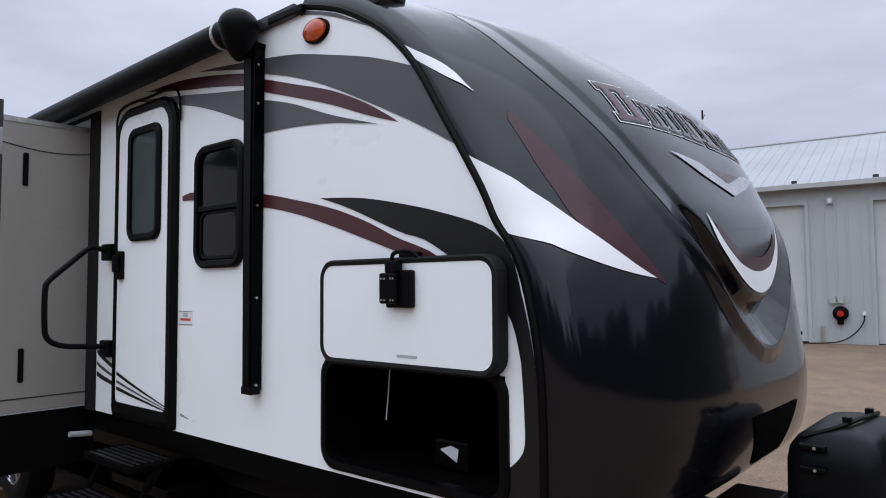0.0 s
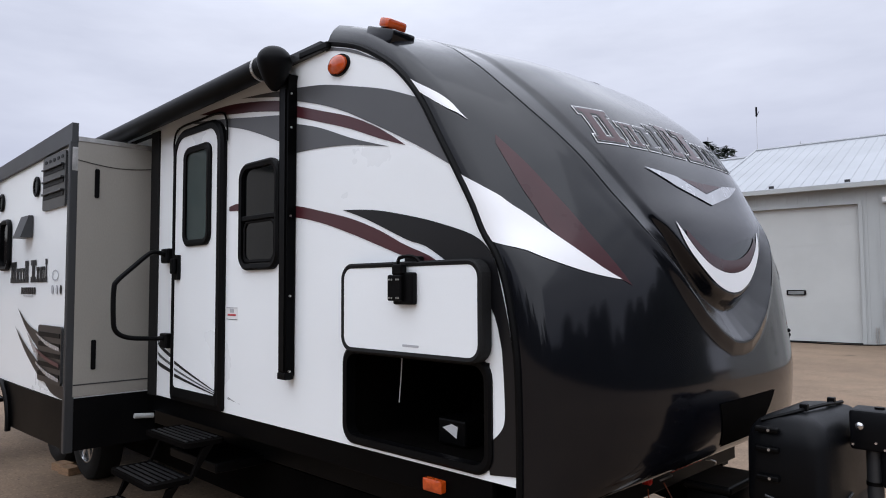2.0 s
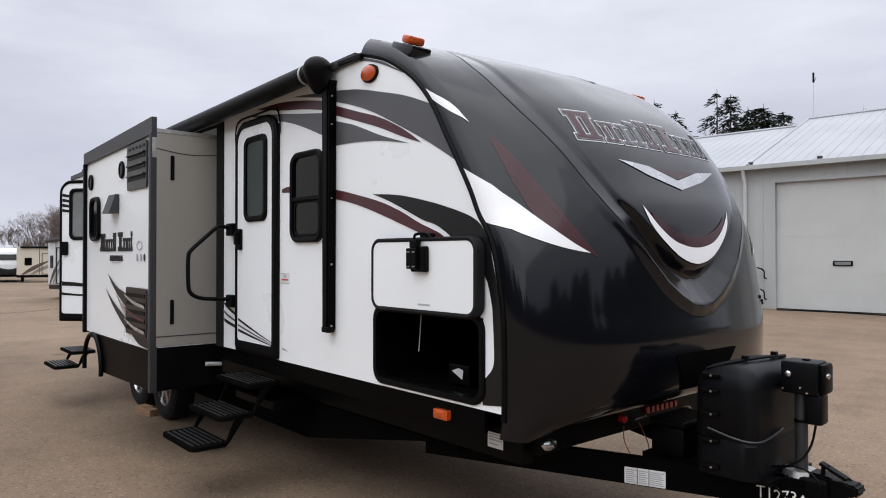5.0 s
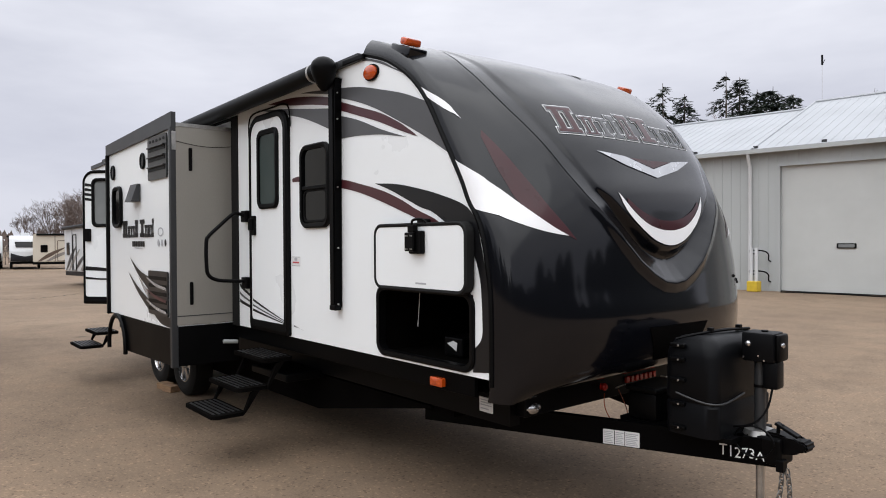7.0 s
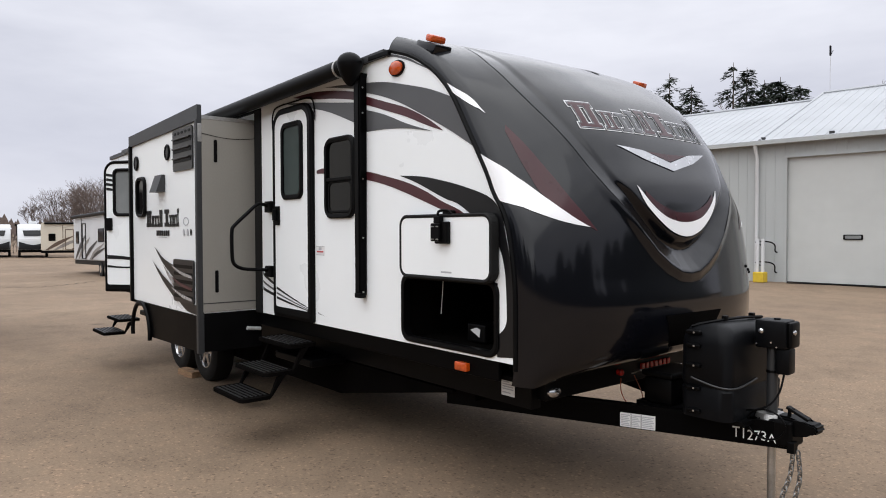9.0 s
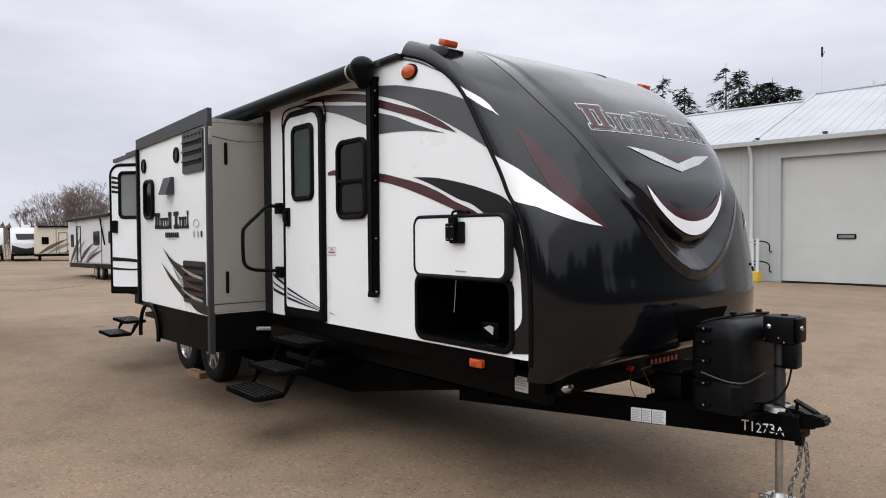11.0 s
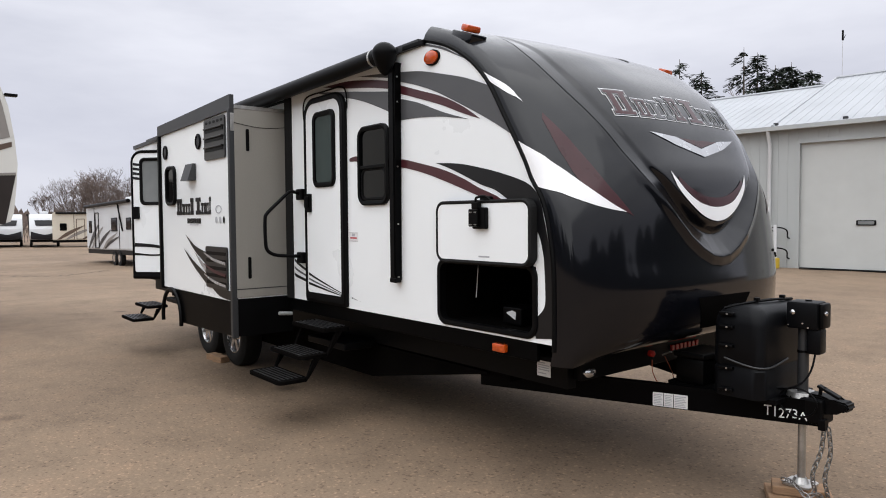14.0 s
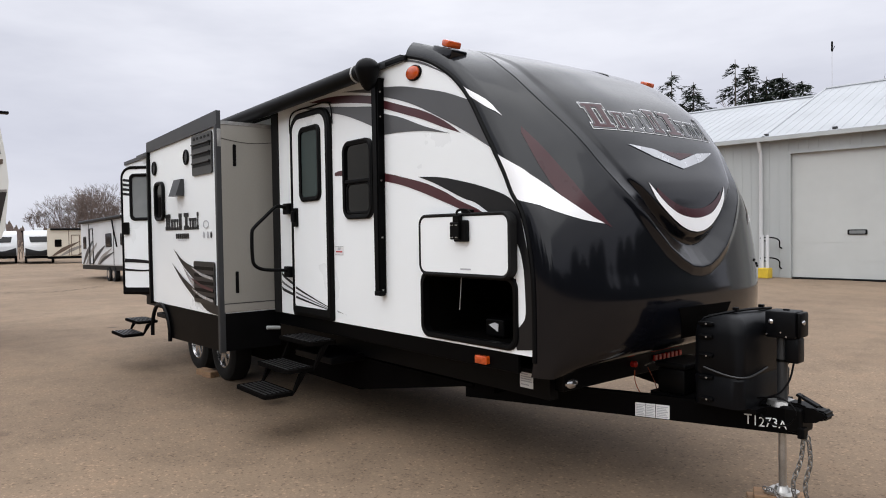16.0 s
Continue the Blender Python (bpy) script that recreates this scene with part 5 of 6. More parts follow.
box(bm, 1.09, 1.12, 1.34, 1.37, 1.18, 1.21, 0.004)
part("cover_lid_seam", bm, BLACK, gas)
bm = bm_new()
tube(bm, smooth_path([(0.985, 0.886, 0.862), (1.06, 0.885, 0.845), (1.13, 0.887, 0.832), (1.185, 0.905, 0.825), (1.212, 0.96, 0.822), (1.215, 1.06, 0.828), (1.215, 1.2, 0.85)]), 0.006, 6)
part("cover_groove_lip", bm, FASCIA, gas, smooth=True)
bm = bm_new()
box(bm, 0.60, 0.80, 0.98, 1.32, 0.635, 0.80, 0.02)
bat = part("battery_box", bm, BLACK, trailer, "black battery box", smooth=True)
bm = bm_new()
box(bm, 0.59, 0.81, 0.97, 1.33, 0.80, 0.835, 0.012)
part("battery_lid", bm, BLACK, bat)
bm = bm_new()
box(bm, 0.55, 1.25, 0.98, 1.46, 0.61, 0.635)
part("tray", bm, BLACK, trailer)

# timber under the jack
for k, (x, y, z, rz, ln) in enumerate(((1.29, 1.21, 0.0, 32, 0.36), (1.29, 1.21, 0.052, 28, 0.30))):
    bm = bm_new()
    box(bm, -ln / 2, ln / 2, -0.075 if k else -0.13, 0.075 if k else 0.13, 0.0, 0.05, 0.006)
    blk = tagged(link_mesh("timber_block", bm, WOOD), "weathered timber block under the jack foot", "wood block", "jack blocks")
    blk.matrix_world = pose(x, y, z, 0, 0, rz)
for x in (-4.95, -5.15):
    bm = bm_new()
    box(bm, -0.09, 0.09, -0.06, 0.06, 0.0, 0.07, 0.006)
    blk = tagged(link_mesh("wheel_chock", bm, WOOD), "reddish wooden chock beside the tyre", "wheel chock", "wheel chocks")
    blk.matrix_world = pose(x, 0.10, 0, 0, 0, 12)

# small bolts and a vent plug on the far flank of the cap
for y, z in ((2.20, 1.42), (2.26, 1.40), (2.10, 1.45)):
    bm = bm_new()
    p = on_cap(y, z, 0.0)
    bmesh.ops.create_uvsphere(bm, u_segments=10, v_segments=6, radius=0.012)
    for v in bm.verts:
        v.co += p
    part("cap_bolt", bm, BLACK, front_cap, smooth=True)
# wiper seal above the slide and wall screws under the awning rail
bm = bm_new()
box(bm, -5.12, -2.80, -0.014, 0.0, 2.80, 2.825, 0.003)
part("slide_head_seal", bm, RUBBER, slide, "black head seal")
# drip caps that stand over the door and the window
bm = bm_new()
tube(bm, smooth_path([(-2.54, -0.012, 2.60), (-2.535, -0.014, 2.72), (-2.45, -0.016, 2.785), (-2.15, -0.016, 2.79), (-1.87, -0.016, 2.785), (-1.797, -0.014, 2.72), (-1.793, -0.012, 2.60)]), 0.007, 6)
part("drip_cap", bm, BLACK, trailer, smooth=True)

# ---- steel workshop building ----
B0, BA = Vector((-7.05, 20.12, 0)), radians(5.5)
BU, BN = Vector((math.cos(BA), math.sin(BA), 0)), Vector((math.sin(BA), -math.cos(BA), 0))


def on_shop(u, v, d):
    return B0 + BU * u + BN * d + Vector((0, 0, v))


shop = thing("workshop_building", "pale grey steel-sided workshop with a white metal roof", "building")
EAVE = 4.60
DOORS = [(0.0, 3.62, 4.05), (5.35, 8.97, 4.05), (10.7, 14.3, 4.05)]
U0, U1 = -16.0, 17.0
bm = bm_new()
edge = U0
for a, b, h in DOORS:
    solid_strip(bm, [(edge, -0.4), (a, -0.4)], [(edge, EAVE), (a, EAVE)], on_shop, 0, -0.2)
    solid_strip(bm, [(a, h), (b, h)], [(a, EAVE), (b, EAVE)], on_shop, 0, -0.2)
    edge = b
solid_strip(bm, [(edge, 0), (U1, 0)], [(edge, EAVE), (U1, EAVE)], on_shop, 0, -0.2)
bmesh.ops.remove_doubles(bm, verts=bm.verts[:], dist=1e-4)
wall = part("wall", bm, SIDING, shop, "pale grey ribbed steel wall")
bm = bm_new()
for u in (U0, U1):
    solid_strip(bm, [(0, -0.4), (-12.5, -0.4)], [(0, EAVE), (-12.5, EAVE)], lambda d, v, t: on_shop(u + t, v, d), 0, 0.15)
solid_strip(bm, [(U0, -0.4), (U1, -0.4)], [(U0, EAVE), (U1, EAVE)], on_shop, -12.5, -12.35)
part("wall", bm, SIDING, shop)
# ribs of the siding
for k in range(110):
    u = U0 + 0.3 * k
    if any(a - 0.1 < u < b + 0.1 for a, b, h in DOORS):
        z0 = 4.12
    else:
        z0 = 0.02
    if u < -4:
        continue
    bm = bm_new()
    prism(bm, [(u - 0.03, z0), (u + 0.03, z0), (u + 0.03, EAVE - 0.02), (u - 0.03, EAVE - 0.02)], on_shop, -0.01, 0.016)
    part("siding_rib", bm, SIDING, wall)


def roof_side(u0, u1, ridge_d, ridge_z):
    """One front slope and the back slope, with standing seams."""
    bm = bm_new()
    for d0, z0, d1, z1 in ((0.28, EAVE - 0.02, -ridge_d, ridge_z), (-ridge_d, ridge_z, -12.6, EAVE - 0.02)):
        q = [on_shop(u0, z0, d0), on_shop(u1, z0, d0), on_shop(u1, z1, d1), on_shop(u0, z1, d1)]
        lo = [bm.verts.new(p) for p in q]
        hi = [bm.verts.new(p + Vector((0, 0, 0.07))) for p in q]
        for k in range(4):
            bm.faces.new((lo[k], lo[(k + 1) % 4], hi[(k + 1) % 4], hi[k]))
        bm.faces.new(lo)
        bm.faces.new(hi)
    rf = part("roof", bm, METALROOF, shop, "white standing seam metal roof")
    n = int((u1 - u0) / 0.32)
    for k in range(1, n):
        u = u0 + (u1 - u0) * k / n
        bm = bm_new()
        a, b = on_shop(u, EAVE + 0.05, 0.285), on_shop(u, ridge_z + 0.07, -ridge_d)
        w = BU * 0.014
        q = [bm.verts.new(p) for p in (a - w, a + w, b + w, b - w)]
        t = [bm.verts.new(p + Vector((0, 0, 0.011))) for p in (a - w * 0.5, a + w * 0.5, b + w * 0.5, b - w * 0.5)]
        for j in range(4):
            bm.faces.new((q[j], q[(j + 1) % 4], t[(j + 1) % 4], t[j]))
        bm.faces.new(t)
        part("roof_seam", bm, METALROOF, rf)
    return rf


roof_side(U0, -0.75, 5.5, 6.66)
main_roof = roof_side(-0.75, U1, 6.2, 7.02)
bm = bm_new()
a, b = on_shop(-0.77, EAVE + 0.04, 0.29), on_shop(-0.77, 7.08, -6.2)
tube(bm, [a, b], 0.06, 6)
part("roof_edge_flashing", bm, METALROOF, shop, "white roof edge flashing")
bm = bm_new()
tube(bm, [on_shop(U0, 6.74, -5.5), on_shop(-0.75, 6.74, -5.5)], 0.07, 6)
tube(bm, [on_shop(-0.75, 7.1, -6.2), on_shop(U1, 7.1, -6.2)], 0.07, 6)
part("ridge_cap", bm, METALROOF, shop)
bm = bm_new()
prism(bm, [(U0, EAVE - 0.10), (U1, EAVE - 0.10), (U1, EAVE + 0.03), (U0, EAVE + 0.03)], on_shop, 0.24, 0.36)
part("gutter", bm, SIDING, shop, "grey gutter")
for k in range(14):
    u = -13.0 + 2.05 * k
    bm = bm_new()
    p = on_shop(u, EAVE + 0.10, 0.18)
    box(bm, p.x - 0.07, p.x + 0.07, p.y - 0.04, p.y + 0.04, p.z - 0.03, p.z + 0.06, 0.01)
    part("snow_guard", bm, FASCIA, shop, "small dark snow guard")
bm = bm_new()
tube(bm, [on_shop(-0.92, EAVE - 0.08, 0.30), on_shop(-0.92, EAVE - 0.3, 0.2), on_shop(-0.92, EAVE - 0.5, 0.09), on_shop(-0.92, 0.15, 0.09)], 0.06, 8)
part("downpipe", bm, RV_WHITE, shop, "white downpipe", smooth=True)

for k, (a, b, h) in enumerate(DOORS):
    bm = bm_new()
    prism(bm, [(a, 0), (b, 0), (b, h), (a, h)], on_shop, -0.17, -0.13)
    gd = part("sectional_door", bm, GARAGE_DOOR, shop, "white sectional overhead door, closed")
    n = 7
    for j in range(n):
        v0, v1 = h * j / n + 0.003, h * (j + 1) / n - 0.002
        bm = bm_new()
        prism(bm, rrect(a + 0.03, b - 0.03, v0, v1, 0.003, 1), on_shop, -0.13, -0.122)
        part("door_panel", bm, GARAGE_DOOR, gd)
    bm = bm_new()
    prism(bm, rrect(a + 1.62, a + 2.16, 1.40, 1.56, 0.03), on_shop, -0.115, -0.09)
    part("door_window", bm, BLACK, gd, "small dark door window")
    bm = bm_new()
    prism(bm, rrect(a + 1.67, a + 2.11, 1.43, 1.53, 0.02), on_shop, -0.09, -0.086)
    part("pane", bm, SHADE, gd)
    bm = bm_new()
    for q0, q1 in ((a - 0.10, a), (b, b + 0.10)):
        prism(bm, [(q0, 0), (q1, 0), (q1, h + 0.1), (q0, h + 0.1)], on_shop, -0.02, 0.03)
    prism(bm, [(a, h), (b, h), (b, h + 0.1), (a, h + 0.1)], on_shop, -0.02, 0.03)
    part("door_jamb", bm, SIDING, gd, "grey steel door trim")
    bm = bm_new()
    prism(bm, [(a, 0), (b, 0), (b, 0.03), (a, 0.03)], on_shop, -0.12, -0.08)
    part("door_seal", bm, RUBBER, gd)

# fittings on the wall between the doors
fit_u = 4.38
bm = bm_new()
prism(bm, ellipse(fit_u + 0.08, 0.87, 0.20, 0.21, 20), on_shop, 0.02, 0.16, dome=0.03)
reel = tagged(link_mesh("hose_reel", bm, BLACK, True), "black round hose reel on the workshop wall", "hose reel")
bm = bm_new()
prism(bm, ellipse(fit_u + 0.08, 0.87, 0.09, 0.09, 14), on_shop, 0.16, 0.20)
part("reel_hub", bm, RED, reel)
bm = bm_new()
prism(bm, rrect(fit_u - 0.01, fit_u + 0.15, 0.55, 0.68, 0.02), on_shop, 0.02, 0.12)
part("reel_bracket", bm, BLACK, reel)
for du in (-0.1, 0.09):
    bm = bm_new()
    prism(bm, rrect(fit_u + du - 0.07, fit_u + du + 0.07, 1.16, 1.36, 0.01), on_shop, 0.0, 0.12)
    tagged(link_mesh("electric_box", bm, SIDING), "grey electrical box on the workshop wall", "electrical box", "wall boxes")
bm = bm_new()
prism(bm, rrect(fit_u - 0.17, fit_u - 0.01, 4.02, 4.22, 0.02), on_shop, 0.0, 0.14)
wl_ = tagged(link_mesh("wall_lamp", bm, SIDING), "small grey wall lamp above the doors", "wall lamp")
bm = bm_new()
prism(bm, rrect(fit_u - 0.14, fit_u - 0.04, 4.05, 4.18, 0.02), on_shop, 0.14, 0.17)
part("lens", bm, PAPER, wl_)
bm = bm_new()
prism(bm, ellipse(fit_u + 0.66, 0.87, 0.05, 0.06, 12), on_shop, 0.0, 0.08)
tap = tagged(link_mesh("wall_tap", bm, PAPER), "white wall tap with a trailing hose", "tap")
bm = bm_new()
tube(bm, smooth_path([on_shop(fit_u + 0.66, 0.82, 0.07), on_shop(fit_u + 0.62, 0.6, 0.1), on_shop(fit_u + 0.4, 0.3, 0.12), on_shop(fit_u + 0.1, 0.1, 0.16), on_shop(fit_u - 0.3, 0.03, 0.3), on_shop(fit_u - 1.2, 0.02, 0.5), on_shop(fit_u - 2.6, 0.02, 0.35), on_shop(fit_u - 4.2, 0.02, 0.5)]), 0.018, 6)
part("hose", bm, BLACK, tap, "thin dark hose", smooth=True)
for du in (-0.42, -0.36):
    bm = bm_new()
    tube(bm, [on_shop(fit_u + du, 0.0, 0.06), on_shop(fit_u + du, 0.5, 0.06)], 0.015, 6)
    tagged(link_mesh("conduit", bm, STEEL), "short grey conduit at the wall foot", "pipe", "conduits")

# white post in a yellow base beside the door, and hose rack
p = on_shop(-0.62, 0, 0.55)
bm = bm_new()
box(bm, p.x - 0.17, p.x + 0.17, p.y - 0.17, p.y + 0.17, 0, 0.34, 0.03)
post = tagged(link_mesh("guard_post", bm, YELLOW), "white posts standing in a yellow base", "bollard")
for dx in (-0.09, 0.08):
    bm = bm_new()
    tube(bm, [(p.x + dx, p.y, 0.3), (p.x + dx, p.y, 1.42)], 0.055, 12)
    part("post", bm, RV_WHITE, post, "white post", smooth=True)
bm = bm_new()
for z in (0.55, 1.22):
    tube(bm, smooth_path([on_shop(-0.75, z, 0.02), on_shop(-0.75, z, 0.25), on_shop(-0.85, z + 0.1, 0.3), on_shop(-0.45, z + 0.1, 0.3), on_shop(-0.30, z, 0.2), on_shop(-0.32, z - 0.2, 0.1), on_shop(-0.28, z - 0.25, 0.02)]), 0.022, 6)
tagged(link_mesh("hose_rack", bm, BLACK, True), "black metal hanger on the workshop wall", "wall hanger")

# antenna mast behind the building
mast = thing("antenna_mast", "thin radio mast beyond the workshop roof", "antenna")
mp_ = Vector((-11.2, 34.0, 0))
bm = bm_new()
tube(bm, [mp_, mp_ + Vector((0, 0, 10.7))], 0.010, 6)
part("pole", bm, STEEL, mast)
bm = bm_new()
box(bm, mp_.x - 0.035, mp_.x + 0.035, mp_.y - 0.06, mp_.y + 0.06, 10.35, 10.85, 0.02)
tube(bm, [mp_ + Vector((0.03, 0, 10.4)), mp_ + Vector((0.13, 0, 10.6))], 0.015, 6)
part("antenna_head", bm, BLACK, mast)


# ---- parked vehicles in the distance ----
def far_body(name, label, category, length, width, z0, z1, body, stripe, slope=0.35, group="parked trailers"):
    """A parked trailer built along x about its middle: body, windows, door, stripes, awning, wheels."""
    t = thing(name, label, category, group)
    h, w = length / 2, width / 2
    prof = [(-h, z0), (h - 0.2, z0), (h, z0 + 0.35), (h - slope * 0.08, z0 + 0.9), (h - slope * 0.35, z0 + 1.4), (h - slope * 0.75, z1 - 0.33), (h - slope - 0.25, z1 - 0.07), (h - slope - 0.6, z1), (-h + 0.15, z1), (-h, z1 - 0.15)]
    bm = bm_new()
    prism(bm, prof, lambda u, v, d: Vector((u, d, v)), -w, w)
    bmesh.ops.bevel(bm, geom=bm.edges[:], offset=0.05, segments=2, affect="EDGES")
    part("body", bm, body, t)
    side = lambda u, v, d: Vector((u, -w - d, v))
    for u0, u1, v0, v1 in ((-h + 0.6, -h + 1.15, z0 + 0.85, z0 + 1.5), (h * 0.05, h * 0.05 + 1.0, z0 + 0.9, z0 + 1.55), (h - 2.0, h - 1.25, z0 + 0.95, z0 + 1.5)):
        bm = bm_new()
        prism(bm, rrect(u0, u1, v0, v1, 0.06, 3), side, 0, 0.03)
        wd = part("window", bm, BLACK, t)
        bm = bm_new()
        prism(bm, rrect(u0 + 0.06, u1 - 0.06, v0 + 0.06, v1 - 0.06, 0.04, 3), side, 0.03, 0.034)
        part("pane", bm, PANE, wd)
    bm = bm_new()
    ring(bm, rrect(-h + 1.9, -h + 2.6, z0 + 0.05, z0 + 1.9, 0.06, 3), rrect(-h + 1.95, -h + 2.55, z0 + 0.1, z0 + 1.85, 0.05, 3), side, 0, 0.04, 0.01)
    part("door", bm, stripe, t)
    for k, (u, m) in enumerate(((-h + 0.35, stripe), (-h + 1.0, RV_TAUPE), (-h + 2.3, stripe), (-h + 3.3, RV_TAUPE), (-h + 3.6, stripe))):
        bm = bm_new()
        rise = 1.25 - 0.15 * k
        strip(bm, [(u, z0 + 0.05), (u + 0.9, z0 + 0.62 * rise), (u + 2.2 + 0.15 * k, z0 + 1.05 * rise)],
              [(u + 0.22, z0 + 0.05), (u + 1.1, z0 + 0.42 * rise), (u + 2.2 + 0.15 * k, z0 + 1.0 * rise)], side, 0.012, 12, 1)
        part("stripe", bm, m, t)
    for u in (-h + 1.7, h * 0.05 + 1.3):
        bm = bm_new()
        prism(bm, [(u, z0 + 0.05), (u + 0.05, z0 + 0.05), (u + 0.05, z1 - 0.2), (u, z1 - 0.2)], side, 0, 0.02)
        part("side_trim", bm, stripe, t)
    bm = bm_new()
    tube(bm, [(h * 0.35, -w - 0.10, z1 - 0.1), (h * 0.35 + 0.5, -w - 0.03, z0 + 0.9)], 0.035, 6)
    part("awning_arm", bm, BLACK, t)
    bm = bm_new()
    box(bm, -h, h - 0.2, -w + 0.05, w - 0.05, z0 - 0.22, z0)
    part("chassis", bm, BLACK, t)
    nose = prof[2:8]
    front = lambda u, v, d: Vector((float(np.interp(v, [p[1] for p in nose], [p[0] for p in nose])) + d, u, v))
    bm = bm_new()
    strip(bm, [(-w + 0.1, z0 + 0.75), (0, z0 + 0.45), (w - 0.1, z0 + 0.75)], [(-w + 0.1, z0 + 0.05), (0, z0 + 0.02), (w - 0.1, z0 + 0.05)], front, 0.06, 12, 3)
    part("front_shield", bm, DECAL_BLACK, t, "dark lower front shield")
    bm = bm_new()
    strip(bm, [(-0.8, z0 + 1.75), (0.8, z0 + 1.75)], [(-0.7, z0 + 1.25), (0.7, z0 + 1.25)], front, 0.05, 8, 3, smooth=False)
    part("front_window", bm, PANE, t)
    bm = bm_new()
    tube(bm, [(-h + 0.3, -w - 0.12, z1 - 0.08), (h - 1.2, -w - 0.12, z1 - 0.08)], 0.09, 10)
    part("awning", bm, BLACK, t)
    bm = bm_new()
    box(bm, -0.5, 0.4, -0.35, 0.35, z1, z1 + 0.28, 0.06)
    part("air_conditioner", bm, body, t)
    for u in (0.45, 1.35):
        for s in (-w + 0.12, w - 0.12):
            bm = bm_new()
            tube(bm, [(u, s - 0.1, 0.35), (u, s + 0.1, 0.35)], 0.35, 20)
            wh = part("wheel", bm, RUBBER, t)
            bm = bm_new()
            tube(bm, [(u, s - 0.115, 0.35), (u, s + 0.115, 0.35)], 0.19, 14)
            part("rim", bm, CHROME, wh)
    return t


tt = far_body("parked_travel_trailer", "white parked travel trailer with black swooshes and awning", "travel trailer", 9.5, 2.4, 0.75, 3.08, RV_WHITE, DECAL_BLACK)
tt.matrix_world = pose(-33.25, 6.7, -0.46, 0, -1.1, 1)
mh = far_body("parked_motorhome", "beige parked motorhome with brown stripes", "motorhome", 7.6, 2.45, 0.65, 3.15, RV_CREAM, RV_BROWN, 0.9, "parked motorhomes")
mh.matrix_world = pose(-66.5, 12.4, -0.63, 0, 0, 74)
for k, (x, y, rz, ln) in enumerate(((-71.0, 8.5, -8, 7.5), (-74.0, 5.9, -7, 8.0), (-72.0, 2.9, -5, 8.5), (-77.0, -0.2, -4, 8.0))):
    t = far_body("parked_travel_trailer", "white parked travel trailer seen from its front", "travel trailer", ln, 2.4, 0.7, 3.0, RV_WHITE, RV_TAUPE, 0.9)
    t.matrix_world = pose(x, y, -0.63, 0, 0, rz)

# fifth-wheel trailer close by, its nose towards the yard
fw = thing("fifth_wheel_trailer", "ivory fifth-wheel trailer with brown and taupe bands", "fifth wheel trailer")
FX = -9.6
nose = [(-1.60, 1.64), (-1.45, 1.70), (-1.40, 1.85), (-1.36, 2.2), (-1.33, 2.6), (-1.36, 3.0), (-1.43, 3.5), (-1.54, 3.84), (-1.66, 3.92), (-11.0, 3.95), (-11.0, 0.8), (-4.4, 0.8), (-4.2, 1.62)]
at_fw = lambda u, v, d: Vector((FX + d, u, v))
bm = bm_new()
prism(bm, nose, at_fw, -2.4, 0)
bmesh.ops.bevel(bm, geom=[e for e in bm.edges if e.calc_face_angle(0) > 1.0], offset=0.06, segments=3, affect="EDGES")
part("body", bm, RV_IVORY, fw)
for name, m, a, b in (("brown_band", RV_DARK, [(-1.36, 2.43), (-1.9, 2.40), (-4.2, 2.30)], [(-1.52, 1.66), (-1.9, 1.655), (-4.2, 1.65)]),
                      ("taupe_band", RV_TAUPE, [(-1.36, 2.47), (-1.9, 2.44), (-4.2, 2.34)], [(-1.36, 2.432), (-1.9, 2.402), (-4.2, 2.302)]),
                      ("grey_panel", RV_TAUPE, [(-1.62, 3.82), (-1.52, 3.55), (-1.42, 3.02)], [(-1.80, 3.82), (-1.72, 3.55), (-1.62, 2.96)]),
                      ("taupe_tick", RV_BROWN, [(-1.40, 2.95), (-1.62, 2.88)], [(-1.40, 2.87), (-1.62, 2.79)])):
    bm = bm_new()
    strip(bm, a, b, at_fw, 0.006, 16, 2)
    part(name, bm, m, fw)
bm = bm_new()
box(bm, FX - 0.1, FX + 0.03, -1.48, -1.30, 3.66, 3.70, 0.01)
part("lamp_arm", bm, BLACK, fw)
for y in (-7.2, -8.1):
    bm = bm_new()
    tube(bm, [(FX - 0.25, y, 0.39), (FX - 0.02, y, 0.39)], 0.4, 24)
    part("wheel", bm, RUBBER, fw)
for s in (FX - 0.25, FX - 2.2):
    bm = bm_new()
    box(bm, s - 0.06, s + 0.06, -4.1, -3.98, -0.04, 1.62)
    part("landing_leg", bm, BLACK, fw)
bm = bm_new()
box(bm, FX - 1.3, FX - 1.1, -2.4, -2.1, 1.15, 1.68)
part("king_pin", bm, BLACK, fw)


